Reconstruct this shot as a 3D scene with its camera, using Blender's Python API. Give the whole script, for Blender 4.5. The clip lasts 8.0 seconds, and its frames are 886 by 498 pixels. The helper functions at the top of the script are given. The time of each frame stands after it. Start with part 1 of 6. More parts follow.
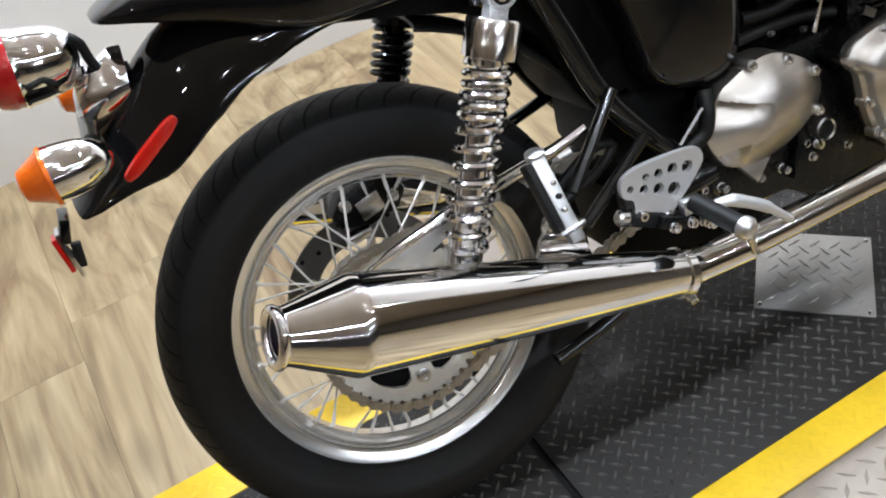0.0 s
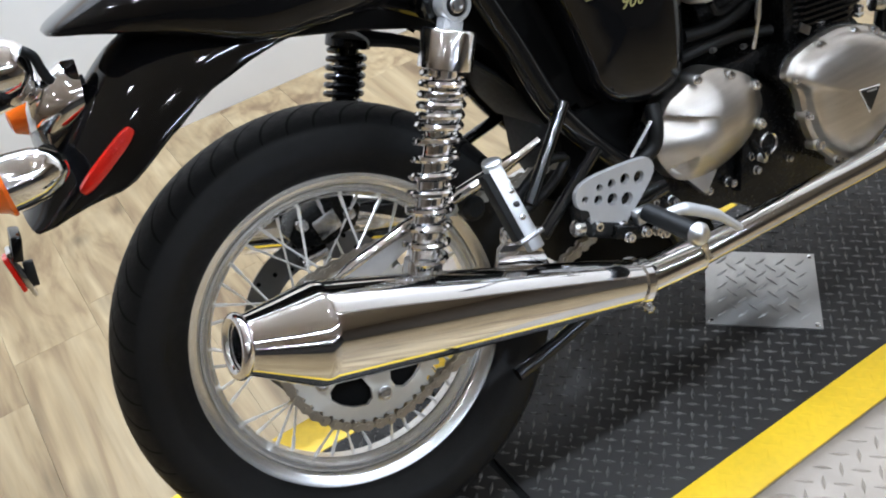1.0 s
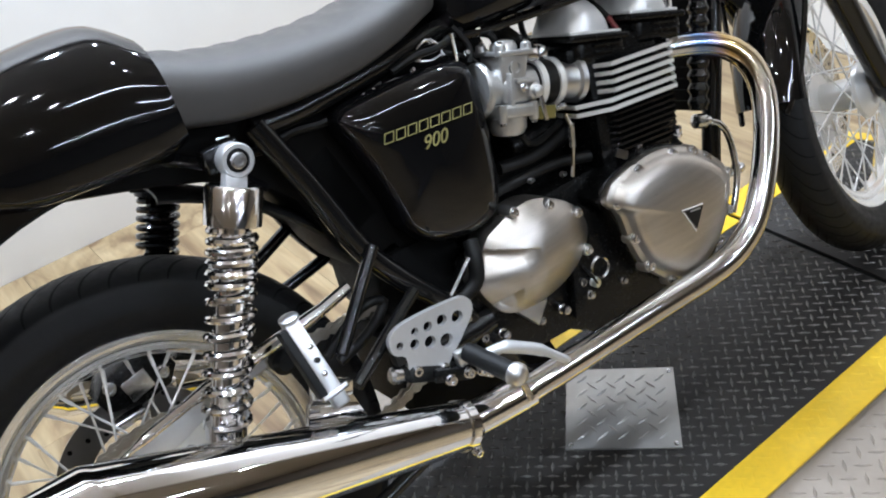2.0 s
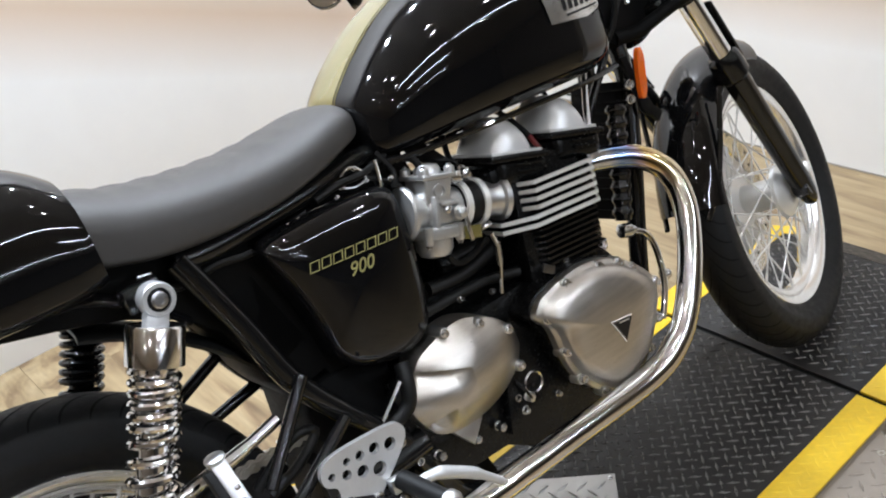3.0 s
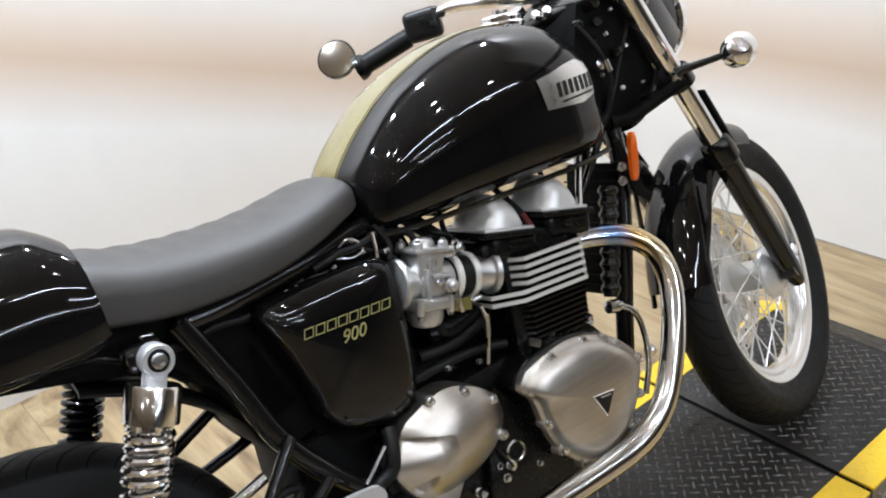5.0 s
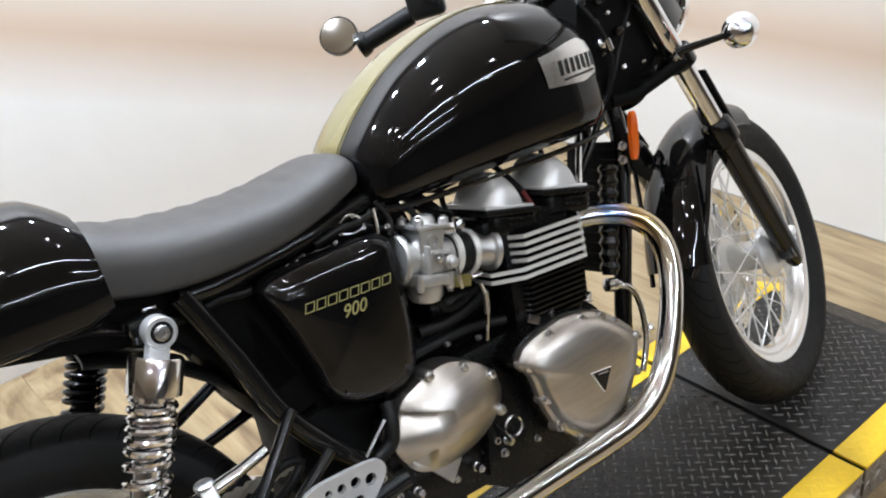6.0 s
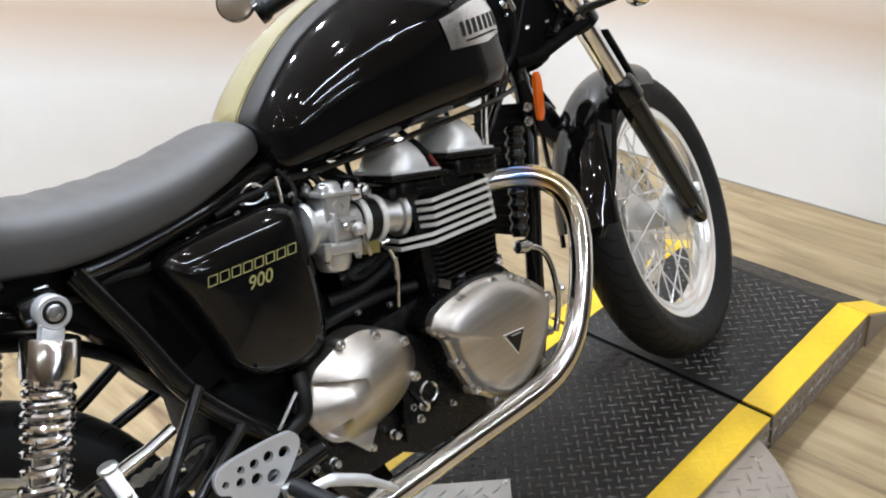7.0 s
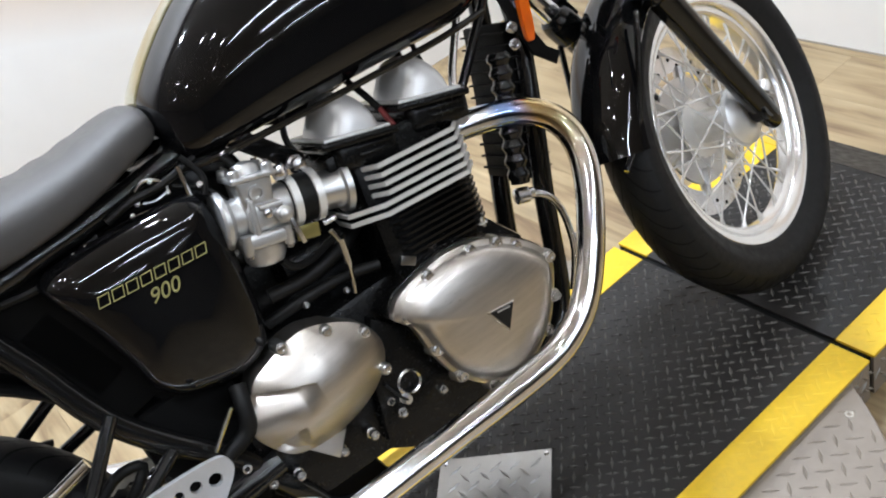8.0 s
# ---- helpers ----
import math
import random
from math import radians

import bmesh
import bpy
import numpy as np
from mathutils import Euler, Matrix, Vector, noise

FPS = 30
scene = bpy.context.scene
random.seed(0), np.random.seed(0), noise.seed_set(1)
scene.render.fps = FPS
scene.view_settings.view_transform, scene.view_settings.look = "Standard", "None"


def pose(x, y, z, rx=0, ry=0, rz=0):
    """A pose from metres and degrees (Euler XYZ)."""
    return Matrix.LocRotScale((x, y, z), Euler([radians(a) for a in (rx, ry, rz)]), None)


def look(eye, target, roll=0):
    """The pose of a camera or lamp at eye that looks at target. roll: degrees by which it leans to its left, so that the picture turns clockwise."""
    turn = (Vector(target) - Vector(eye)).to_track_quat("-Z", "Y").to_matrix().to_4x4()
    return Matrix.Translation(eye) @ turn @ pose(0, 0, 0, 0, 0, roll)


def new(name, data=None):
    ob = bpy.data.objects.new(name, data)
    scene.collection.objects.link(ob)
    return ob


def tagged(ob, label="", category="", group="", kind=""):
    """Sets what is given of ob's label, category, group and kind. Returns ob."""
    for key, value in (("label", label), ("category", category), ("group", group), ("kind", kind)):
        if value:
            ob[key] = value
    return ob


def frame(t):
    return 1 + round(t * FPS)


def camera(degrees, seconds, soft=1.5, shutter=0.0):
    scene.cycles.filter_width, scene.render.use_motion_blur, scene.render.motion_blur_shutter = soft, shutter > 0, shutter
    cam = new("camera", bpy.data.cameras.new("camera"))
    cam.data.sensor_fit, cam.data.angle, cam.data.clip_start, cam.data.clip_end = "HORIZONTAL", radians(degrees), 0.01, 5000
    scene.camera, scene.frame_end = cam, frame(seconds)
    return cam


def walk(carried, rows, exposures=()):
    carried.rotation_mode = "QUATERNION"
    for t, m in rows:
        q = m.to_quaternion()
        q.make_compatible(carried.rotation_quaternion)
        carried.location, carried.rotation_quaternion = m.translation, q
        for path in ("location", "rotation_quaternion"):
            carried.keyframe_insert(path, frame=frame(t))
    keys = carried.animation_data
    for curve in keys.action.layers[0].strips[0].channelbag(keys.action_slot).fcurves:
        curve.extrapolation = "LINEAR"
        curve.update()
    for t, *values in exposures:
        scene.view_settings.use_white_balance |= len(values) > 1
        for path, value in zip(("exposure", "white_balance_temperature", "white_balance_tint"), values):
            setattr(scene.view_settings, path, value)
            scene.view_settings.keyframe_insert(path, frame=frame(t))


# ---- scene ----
cam = camera(50.5, 8.0, soft=2.0)
PATH = [
    (0, (-0.1799, -0.9848, 1.2322), (0.2489, 0.1133, 0.1503), -12.47),
    (0.3, (-0.2237, -0.9811, 1.1888), (0.2117, 0.0416, 0.0380), -10.54),
    (0.5, (-0.2453, -0.9778, 1.1752), (0.1671, 0.0300, 0.0029), -9.80),
    (0.7, (-0.2617, -0.9797, 1.1647), (0.2014, 0.0728, 0.0522), -10.26),
    (1, (-0.2222, -1.0043, 1.1975), (0.3311, 0.0921, 0.1720), -10.29),
    (1.2, (-0.1809, -1.0162, 1.1937), (0.4428, 0.0881, 0.2183), -8.34),
    (1.5, (-0.1068, -1.0304, 1.1878), (0.5651, 0.0588, 0.2276), -8.29),
    (1.7, (-0.0659, -1.0388, 1.1920), (0.6154, 0.0591, 0.2485), -9.79),
    (2.8, (-0.0208, -1.0343, 1.2285), (0.7698, 0.0756, 0.3900), -9.52),
    (3, (-0.0026, -1.0395, 1.2373), (0.8321, 0.0612, 0.4300), -9.96),
    (3.5, (0.0095, -1.0479, 1.2787), (0.8803, 0.0610, 0.5223), -8.87),
    (4, (-0.0004, -1.0560, 1.2891), (0.8571, 0.0662, 0.5371), -7.14),
    (4.5, (-0.0017, -1.0725, 1.2937), (0.8583, 0.0621, 0.5634), -7.36),
    (6, (-0.0106, -1.0911, 1.2959), (0.8341, 0.0294, 0.5271), -6.74),
    (6.5, (-0.0164, -1.0935, 1.2879), (0.8233, 0.0267, 0.5132), -6.94),
    (7, (0.0074, -1.0948, 1.2769), (0.9321, -0.0805, 0.4547), -6.30),
    (7.2, (0.0781, -1.0940, 1.2567), (0.9780, -0.0499, 0.4443), -6.34),
    (7.5, (0.2199, -1.0961, 1.2505), (0.9672, 0.0246, 0.3869), -9.23),
    (7.6, (0.2561, -1.1000, 1.2422), (0.9637, 0.0150, 0.3388), -10.50),
    (7.8, (0.3348, -1.1422, 1.2370), (0.9979, 0.0058, 0.3412), -15.60),
    (8, (0.3975, -1.1092, 1.2050), (0.9894, 0.0495, 0.2738), -20.10),
]
# the clip's camera cools its picture while it passes the rear wheel
GRADE = [(0, 0.07, 6400, 10), (0.5, 0.04, 6450, 10), (1.0, 0.13, 6050, 9), (1.6, 0.14, 6050, 9), (3.0, 0.07, 6400, 10), (4.5, 0.08, 6450, 10), (6.5, 0.12, 6420, 10), (7.5, 0.17, 6400, 10), (8, 0.15, 6350, 10)]
walk(cam, [(t, look(eye, target, roll)) for t, eye, target, roll in PATH], GRADE)

# ---- world and large lights ----
world = bpy.data.worlds.new("world")
scene.world = world
world.use_nodes = True
world.node_tree.nodes["Background"].inputs[0].default_value = (0.75, 0.8, 0.9, 1)
world.node_tree.nodes["Background"].inputs[1].default_value = 0.05


def area_lamp(name, where, sx, sy, watts, colour=(1, 1, 1), turn=(0, 0, 0)):
    data = bpy.data.lights.new(name, "AREA")
    data.shape, data.size, data.size_y, data.energy, data.color = "RECTANGLE", sx, sy, watts, colour
    ob = new(name, data)
    ob.matrix_world = pose(*where, *turn)
    return ob


# ---- materials ----
def mat(name, colour, rough=0.5, metal=0.0, vary=0.12, scale=30.0, bump=0.0, bump_scale=200.0, coat=0.0, rough_vary=0.1, stretch=(1, 1, 1), spec=0.5):
    """A principled surface with broad and fine variation of colour and roughness, and fine relief."""
    m = bpy.data.materials.new(name)
    m.use_nodes = True
    nt = m.node_tree
    b = nt.nodes["Principled BSDF"]
    tc = nt.nodes.new("ShaderNodeTexCoord")
    mp = nt.nodes.new("ShaderNodeMapping")
    mp.inputs["Scale"].default_value = stretch
    nt.links.new(tc.outputs["Object"], mp.inputs["Vector"])
    n1 = nt.nodes.new("ShaderNodeTexNoise")
    n1.inputs["Scale"].default_value, n1.inputs["Detail"].default_value = scale, 4
    n2 = nt.nodes.new("ShaderNodeTexNoise")
    n2.inputs["Scale"].default_value, n2.inputs["Detail"].default_value = scale * 9, 3
    for n in (n1, n2):
        nt.links.new(mp.outputs[0], n.inputs["Vector"])
    mix = nt.nodes.new("ShaderNodeMath")
    mix.operation = "MULTIPLY_ADD"
    mix.inputs[1].default_value = 0.6
    half = nt.nodes.new("ShaderNodeMath")
    half.operation = "MULTIPLY"
    half.inputs[1].default_value = 0.4
    nt.links.new(n2.outputs["Fac"], half.inputs[0])
    nt.links.new(n1.outputs["Fac"], mix.inputs[0])
    nt.links.new(half.outputs[0], mix.inputs[2])
    ramp = nt.nodes.new("ShaderNodeMapRange")
    ramp.inputs["From Min"].default_value, ramp.inputs["From Max"].default_value = 0.25, 0.75
    ramp.inputs["To Min"].default_value, ramp.inputs["To Max"].default_value = 1 - vary, 1 + vary
    nt.links.new(mix.outputs[0], ramp.inputs["Value"])
    col = nt.nodes.new("ShaderNodeVectorMath")
    col.operation = "SCALE"
    col.inputs[0].default_value = colour
    nt.links.new(ramp.outputs[0], col.inputs["Scale"])
    nt.links.new(col.outputs[0], b.inputs["Base Color"])
    rr = nt.nodes.new("ShaderNodeMapRange")
    rr.inputs["From Min"].default_value, rr.inputs["From Max"].default_value = 0.25, 0.75
    rr.inputs["To Min"].default_value, rr.inputs["To Max"].default_value = max(0.01, rough * (1 - rough_vary)), min(1, rough * (1 + rough_vary))
    nt.links.new(n2.outputs["Fac"], rr.inputs["Value"])
    nt.links.new(rr.outputs[0], b.inputs["Roughness"])
    b.inputs["Metallic"].default_value = metal
    b.inputs["Specular IOR Level"].default_value = spec
    b.inputs["Coat Weight"].default_value = coat
    b.inputs["Coat Roughness"].default_value = 0.03
    if bump:
        n3 = nt.nodes.new("ShaderNodeTexNoise")
        n3.inputs["Scale"].default_value, n3.inputs["Detail"].default_value = bump_scale, 3
        nt.links.new(mp.outputs[0], n3.inputs["Vector"])
        bp = nt.nodes.new("ShaderNodeBump")
        bp.inputs["Strength"].default_value, bp.inputs["Distance"].default_value = bump, 0.001
        nt.links.new(n3.outputs["Fac"], bp.inputs["Height"])
        nt.links.new(bp.outputs[0], b.inputs["Normal"])
    return m


def glow(name, colour, strength):
    m = bpy.data.materials.new(name)
    m.use_nodes = True
    nt = m.node_tree
    b = nt.nodes["Principled BSDF"]
    b.inputs["Base Color"].default_value = (*colour, 1)
    b.inputs["Emission Color"].default_value = (*colour, 1)
    b.inputs["Emission Strength"].default_value = strength
    return m


def lens_plastic(name, colour, glows=0.0):
    """Coloured translucent lens plastic with moulded flutes."""
    m = mat(name, colour, 0.12, 0, 0.15, 60, 0.5, 260, coat=0.6)
    b = m.node_tree.nodes["Principled BSDF"]
    b.inputs["Subsurface Weight"].default_value = 0.4
    b.inputs["Subsurface Radius"].default_value = (0.01, 0.005, 0.002)
    return m


BLACK_PAINT = mat("black_gloss_paint", (0.005, 0.005, 0.0055), 0.05, 0, 0.1, 8, rough_vary=0.2, spec=0.48)
FRAME_BLACK = mat("black_powder_coat", (0.006, 0.006, 0.006), 0.12, 0, 0.15, 20, 0.1, 400)
ENGINE_BLACK = mat("black_engine_paint", (0.0045, 0.0045, 0.0045), 0.26, 0, 0.3, 25, 0.3, 350, spec=0.25)
BLACK_PLASTIC = mat("black_plastic", (0.007, 0.007, 0.007), 0.4, 0, 0.2, 20, 0.2, 300, spec=0.4)
RUBBER = mat("black_rubber", (0.0045, 0.0045, 0.0045), 0.5, 0, 0.25, 14, 0.4, 260, spec=0.25)
TYRE = mat("tyre_rubber", (0.0085, 0.0085, 0.009), 0.58, 0, 0.3, 9, 0.35, 220, rough_vary=0.2, spec=0.25)
CHROME = mat("chrome", (0.88, 0.88, 0.89), 0.055, 1.0, 0.03, 12, rough_vary=0.4)
STEEL = mat("polished_steel", (0.76, 0.76, 0.77), 0.22, 1.0, 0.06, 30, 0.0, 300)
ALU = mat("brushed_aluminium", (0.58, 0.545, 0.50), 0.36, 1.0, 0.15, 6, 0.10, 40, rough_vary=0.25, stretch=(2, 2, 22))
CAM_SATIN = mat("satin_cam_cover", (0.80, 0.80, 0.80), 0.40, 0.55, 0.03, 4, 0.0, 300, rough_vary=0.0)
HUB_ALU = mat("polished_hub_aluminium", (0.84, 0.84, 0.83), 0.3, 0.55, 0.04, 10, rough_vary=0.05)
SPOKE = mat("bright_spoke_steel", (0.95, 0.95, 0.95), 0.25, 0.4, 0.05, 30, rough_vary=0.1)
RIM_ALU = mat("polished_rim_aluminium", (0.94, 0.935, 0.925), 0.2, 0.88, 0.03, 3, rough_vary=0.0)
FIN_EDGE = mat("machined_fin_edge", (0.90, 0.90, 0.89), 0.42, 0.5, 0.06, 30, rough_vary=0.05)
SPRING_CHROME = mat("bright_spring_chrome", (0.94, 0.94, 0.95), 0.11, 1.0, 0.03, 5, rough_vary=0.0)
CHAIN_STEEL = mat("oiled_chain_steel", (0.46, 0.42, 0.36), 0.34, 0.9, 0.15, 60)
TAIL_RED = lens_plastic("tail_lamp_red", (0.42, 0.012, 0.014))
DISC_STEEL = mat("dark_brake_steel", (0.20, 0.195, 0.19), 0.30, 1.0, 0.1, 20)
SILVER_BADGE = mat("bright_badge_silver", (0.82, 0.82, 0.81), 0.25, 0.95, 0.05, 40, 0.2, 500)
FRAME_DULL = mat("black_frame_cover", (0.005, 0.005, 0.005), 0.22, 0, 0.2, 20, 0.1, 300, spec=0.3)
CAST_ALU = mat("cast_aluminium", (0.66, 0.66, 0.66), 0.34, 1.0, 0.05, 10, 0.0, 260, rough_vary=0.03)
SILVER_PAINT = mat("silver_paint", (0.56, 0.56, 0.56), 0.38, 0.6, 0.08, 20, 0.15, 500)
ORANGE = lens_plastic("amber_lens", (0.85, 0.16, 0.01))
RED = lens_plastic("red_lens", (0.62, 0.014, 0.007))
CAST_LIGHT = mat("bare_cast_alloy", (0.60, 0.60, 0.595), 0.36, 0.8, 0.12, 40, 0.15, 300)
MATTE_BLACK = mat("matte_black_fittings", (0.003, 0.003, 0.003), 0.6, 0, 0.2, 20, 0.2, 300, spec=0.1)
VINYL = mat("grey_black_seat_vinyl", (0.046, 0.043, 0.041), 0.5, 0, 0.14, 10, 0.5, 900)
GOLD = mat("gold_paint", (0.23, 0.195, 0.062), 0.25, 0.3, 0.06, 12, coat=1.0)
YELLOW = mat("yellow_safety_paint", (0.80, 0.52, 0.015), 0.5, 0, 0.16, 9, 0.2, 200)
DECK_BLACK = mat("black_tread_plate", (0.0195, 0.018, 0.0165), 0.5, 0.0, 0.4, 6, 0.3, 160, rough_vary=0.3, spec=0.3)
# paler than the deck: wear, with the bars' glints put into the colour
TREAD_WORN_GLINT = mat("worn_glinting_tread", (0.075, 0.07, 0.065), 0.28, 0.0, 0.6, 12, 0.2, 200, spec=0.8)
TREAD_ALU = mat("aluminium_tread_plate", (0.255, 0.215, 0.175), 0.48, 0.15, 0.2, 6, 0.2, 200)
GROOVE_SHADE = mat("groove_shade", (0.006, 0.006, 0.006), 0.85, spec=0.2)


# ---- mesh helpers ----
def catmull(pts, sub=4, closed=False):
    pts = [Vector(p) for p in pts]
    out, n = [], len(pts)
    for i in range(n if closed else n - 1):
        p0 = pts[(i - 1) % n] if closed or i else pts[0]
        p1, p2 = pts[i], pts[(i + 1) % n]
        p3 = pts[(i + 2) % n] if closed or i + 2 < n else pts[-1]
        for k in range(sub):
            t = k / sub
            out.append(0.5 * (2 * p1 + (p2 - p0) * t + (2 * p0 - 5 * p1 + 4 * p2 - p3) * t * t + (3 * p1 - p0 - 3 * p2 + p3) * t**3))
    if not closed:
        out.append(pts[-1])
    return out


def add_loft(bm, rings, cap=True, closed=True):
    rows = [[bm.verts.new(p) for p in ring] for ring in rings]
    n = len(rows[0])
    for a, b in zip(rows, rows[1:]):
        for i in range(n if closed else n - 1):
            j = (i + 1) % n
            bm.faces.new((a[i], a[j], b[j], b[i]))
    if cap and closed:
        bm.faces.new(rows[0][::-1])
        bm.faces.new(rows[-1])
    return bm


def loft(rings, cap=True, closed=True):
    bm = bmesh.new()
    add_loft(bm, rings, cap, closed)
    bmesh.ops.recalc_face_normals(bm, faces=bm.faces)
    return bm


def add_tube(bm, pts, r, n=12, cap=True):
    pts = [Vector(p) for p in pts]
    rs = r if isinstance(r, (list, tuple)) else [r] * len(pts)
    tan = [(pts[min(i + 1, len(pts) - 1)] - pts[max(i - 1, 0)]).normalized() for i in range(len(pts))]
    side = tan[0].orthogonal().normalized()
    rings = []
    for p, t, q in zip(pts, tan, rs):
        side = (side - t * side.dot(t)).normalized()
        up = t.cross(side)
        rings.append([p + q * (math.cos(2 * math.pi * k / n) * side + math.sin(2 * math.pi * k / n) * up) for k in range(n)])
    return add_loft(bm, rings, cap)


def tube(pts, r, n=12, sub=0):
    bm = bmesh.new()
    add_tube(bm, catmull(pts, sub) if sub else pts, r, n)
    bmesh.ops.recalc_face_normals(bm, faces=bm.faces)
    return bm


def add_lathe(bm, profile, at, axis, n=32, cap=True):
    """profile: (distance along the axis, radius)."""
    at, axis = Vector(at), Vector(axis).normalized()
    u = axis.orthogonal().normalized()
    v = axis.cross(u)
    rings = [[at + axis * h + max(r, 1e-4) * (math.cos(2 * math.pi * k / n) * u + math.sin(2 * math.pi * k / n) * v) for k in range(n)] for h, r in profile]
    return add_loft(bm, rings, cap)


def lathe(profile, at, axis, n=32, cap=True):
    bm = bmesh.new()
    add_lathe(bm, profile, at, axis, n, cap)
    bmesh.ops.recalc_face_normals(bm, faces=bm.faces)
    return bm


def ring_of(profile, at, axis, n=48):
    """A closed turned ring: the profile is a closed loop of (distance along the axis, radius)."""
    at, axis = Vector(at), Vector(axis).normalized()
    u = axis.orthogonal().normalized()
    v = axis.cross(u)
    bm = bmesh.new()
    rows = [[bm.verts.new(at + axis * h + r * (math.cos(2 * math.pi * k / n) * u + math.sin(2 * math.pi * k / n) * v)) for h, r in profile] for k in range(n)]
    m = len(profile)
    for k in range(n):
        a, b = rows[k], rows[(k + 1) % n]
        for i in range(m):
            bm.faces.new((a[i], a[(i + 1) % m], b[(i + 1) % m], b[i]))
    bmesh.ops.recalc_face_normals(bm, faces=bm.faces)
    return bm


def prism(outline, y0, y1, bevel=0.0, segments=2):
    """A plate with its outline in x and z, from y0 to y1."""
    bm = bmesh.new()
    a = [bm.verts.new((x, y0, z)) for x, z in outline]
    b = [bm.verts.new((x, y1, z)) for x, z in outline]
    bm.faces.new(a)
    bm.faces.new(b[::-1])
    n = len(a)
    for i in range(n):
        bm.faces.new((a[i], b[i], b[(i + 1) % n], a[(i + 1) % n]))
    bmesh.ops.recalc_face_normals(bm, faces=bm.faces)
    if bevel:
        edges = [e for e in bm.edges if len({round(v.co.y, 5) for v in e.verts}) == 1]
        bmesh.ops.bevel(bm, geom=edges, offset=bevel, segments=segments, affect="EDGES", profile=0.6)
    return bm


def box(centre, size, bevel=0.0, turn=(0, 0, 0), segments=2):
    bm = bmesh.new()
    bmesh.ops.create_cube(bm, size=1, matrix=pose(*centre, *turn) @ Matrix.Diagonal((*size, 1)))
    if bevel:
        bmesh.ops.bevel(bm, geom=bm.edges[:], offset=bevel, segments=segments, affect="EDGES", profile=0.6)
    return bm


def dome(outline, levels, centre=None, sub=4):
    """A cover that rises from a smooth closed outline (x, z): levels are (share of the outline, y)."""
    loop = catmull([(x, 0, z) for x, z in outline], sub, True)
    c = centre or (sum(p.x for p in loop) / len(loop), sum(p.z for p in loop) / len(loop))
    return loft([[Vector((c[0] + (p.x - c[0]) * s, y, c[1] + (p.z - c[1]) * s)) for p in loop] for s, y in levels])


def moved(bm, m):
    bmesh.ops.transform(bm, matrix=m, verts=bm.verts[:])
    return bm


def mesh_of(name, bm, material, sharp=38):
    me = bpy.data.meshes.new(name)
    bm.to_mesh(me)
    bm.free()
    me.polygons.foreach_set("use_smooth", [True] * len(me.polygons))
    me.set_sharp_from_angle(angle=radians(sharp))
    me.materials.append(material)
    return me


def part(name, bm, material, parent, label="", sharp=38):
    ob = new(name, mesh_of(name, bm, material, sharp))
    ob.parent = parent
    if label:
        ob["label"] = label
    return ob


def thing(name, bm, material, label, category, kind="", group="", sharp=38):
    return tagged(new(name, mesh_of(name, bm, material, sharp)), label, category, group, kind)


def hexbolt(at, axis, r=0.006, h=0.006):
    bm = lathe([(0, r * 1.25), (h * 0.35, r * 1.25), (h * 0.4, r), (h, r), (h * 1.02, r * 0.6), (h * 0.7, r * 0.55)], at, axis, 10)
    return bm

# ---- the room ----
FLOOR_Z = -0.09
WALL_X, WALL_Y = 2.34, 1.29


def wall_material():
    """White wall paint with a soft, sloping tan shading put into its colour, and faint roller texture."""
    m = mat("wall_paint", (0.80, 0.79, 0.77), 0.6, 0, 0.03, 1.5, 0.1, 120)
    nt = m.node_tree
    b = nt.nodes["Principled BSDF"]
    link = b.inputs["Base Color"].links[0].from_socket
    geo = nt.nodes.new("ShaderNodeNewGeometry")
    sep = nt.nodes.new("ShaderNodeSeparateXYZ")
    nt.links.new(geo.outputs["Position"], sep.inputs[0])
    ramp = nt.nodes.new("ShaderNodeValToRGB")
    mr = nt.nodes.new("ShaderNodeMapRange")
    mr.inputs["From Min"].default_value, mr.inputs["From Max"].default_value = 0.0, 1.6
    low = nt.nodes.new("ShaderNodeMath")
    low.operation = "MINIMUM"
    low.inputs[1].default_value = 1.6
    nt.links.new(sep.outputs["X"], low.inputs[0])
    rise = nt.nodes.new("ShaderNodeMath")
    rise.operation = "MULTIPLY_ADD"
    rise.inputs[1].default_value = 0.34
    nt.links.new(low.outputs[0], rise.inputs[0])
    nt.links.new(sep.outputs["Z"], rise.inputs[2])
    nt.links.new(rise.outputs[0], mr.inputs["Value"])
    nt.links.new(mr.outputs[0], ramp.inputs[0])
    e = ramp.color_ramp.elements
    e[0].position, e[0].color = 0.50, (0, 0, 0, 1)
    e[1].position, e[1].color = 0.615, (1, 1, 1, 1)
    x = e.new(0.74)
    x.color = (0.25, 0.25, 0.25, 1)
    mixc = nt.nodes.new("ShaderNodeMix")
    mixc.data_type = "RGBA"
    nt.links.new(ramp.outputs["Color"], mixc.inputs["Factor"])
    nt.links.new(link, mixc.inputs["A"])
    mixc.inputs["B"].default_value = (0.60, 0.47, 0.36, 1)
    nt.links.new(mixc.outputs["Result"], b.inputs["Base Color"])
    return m


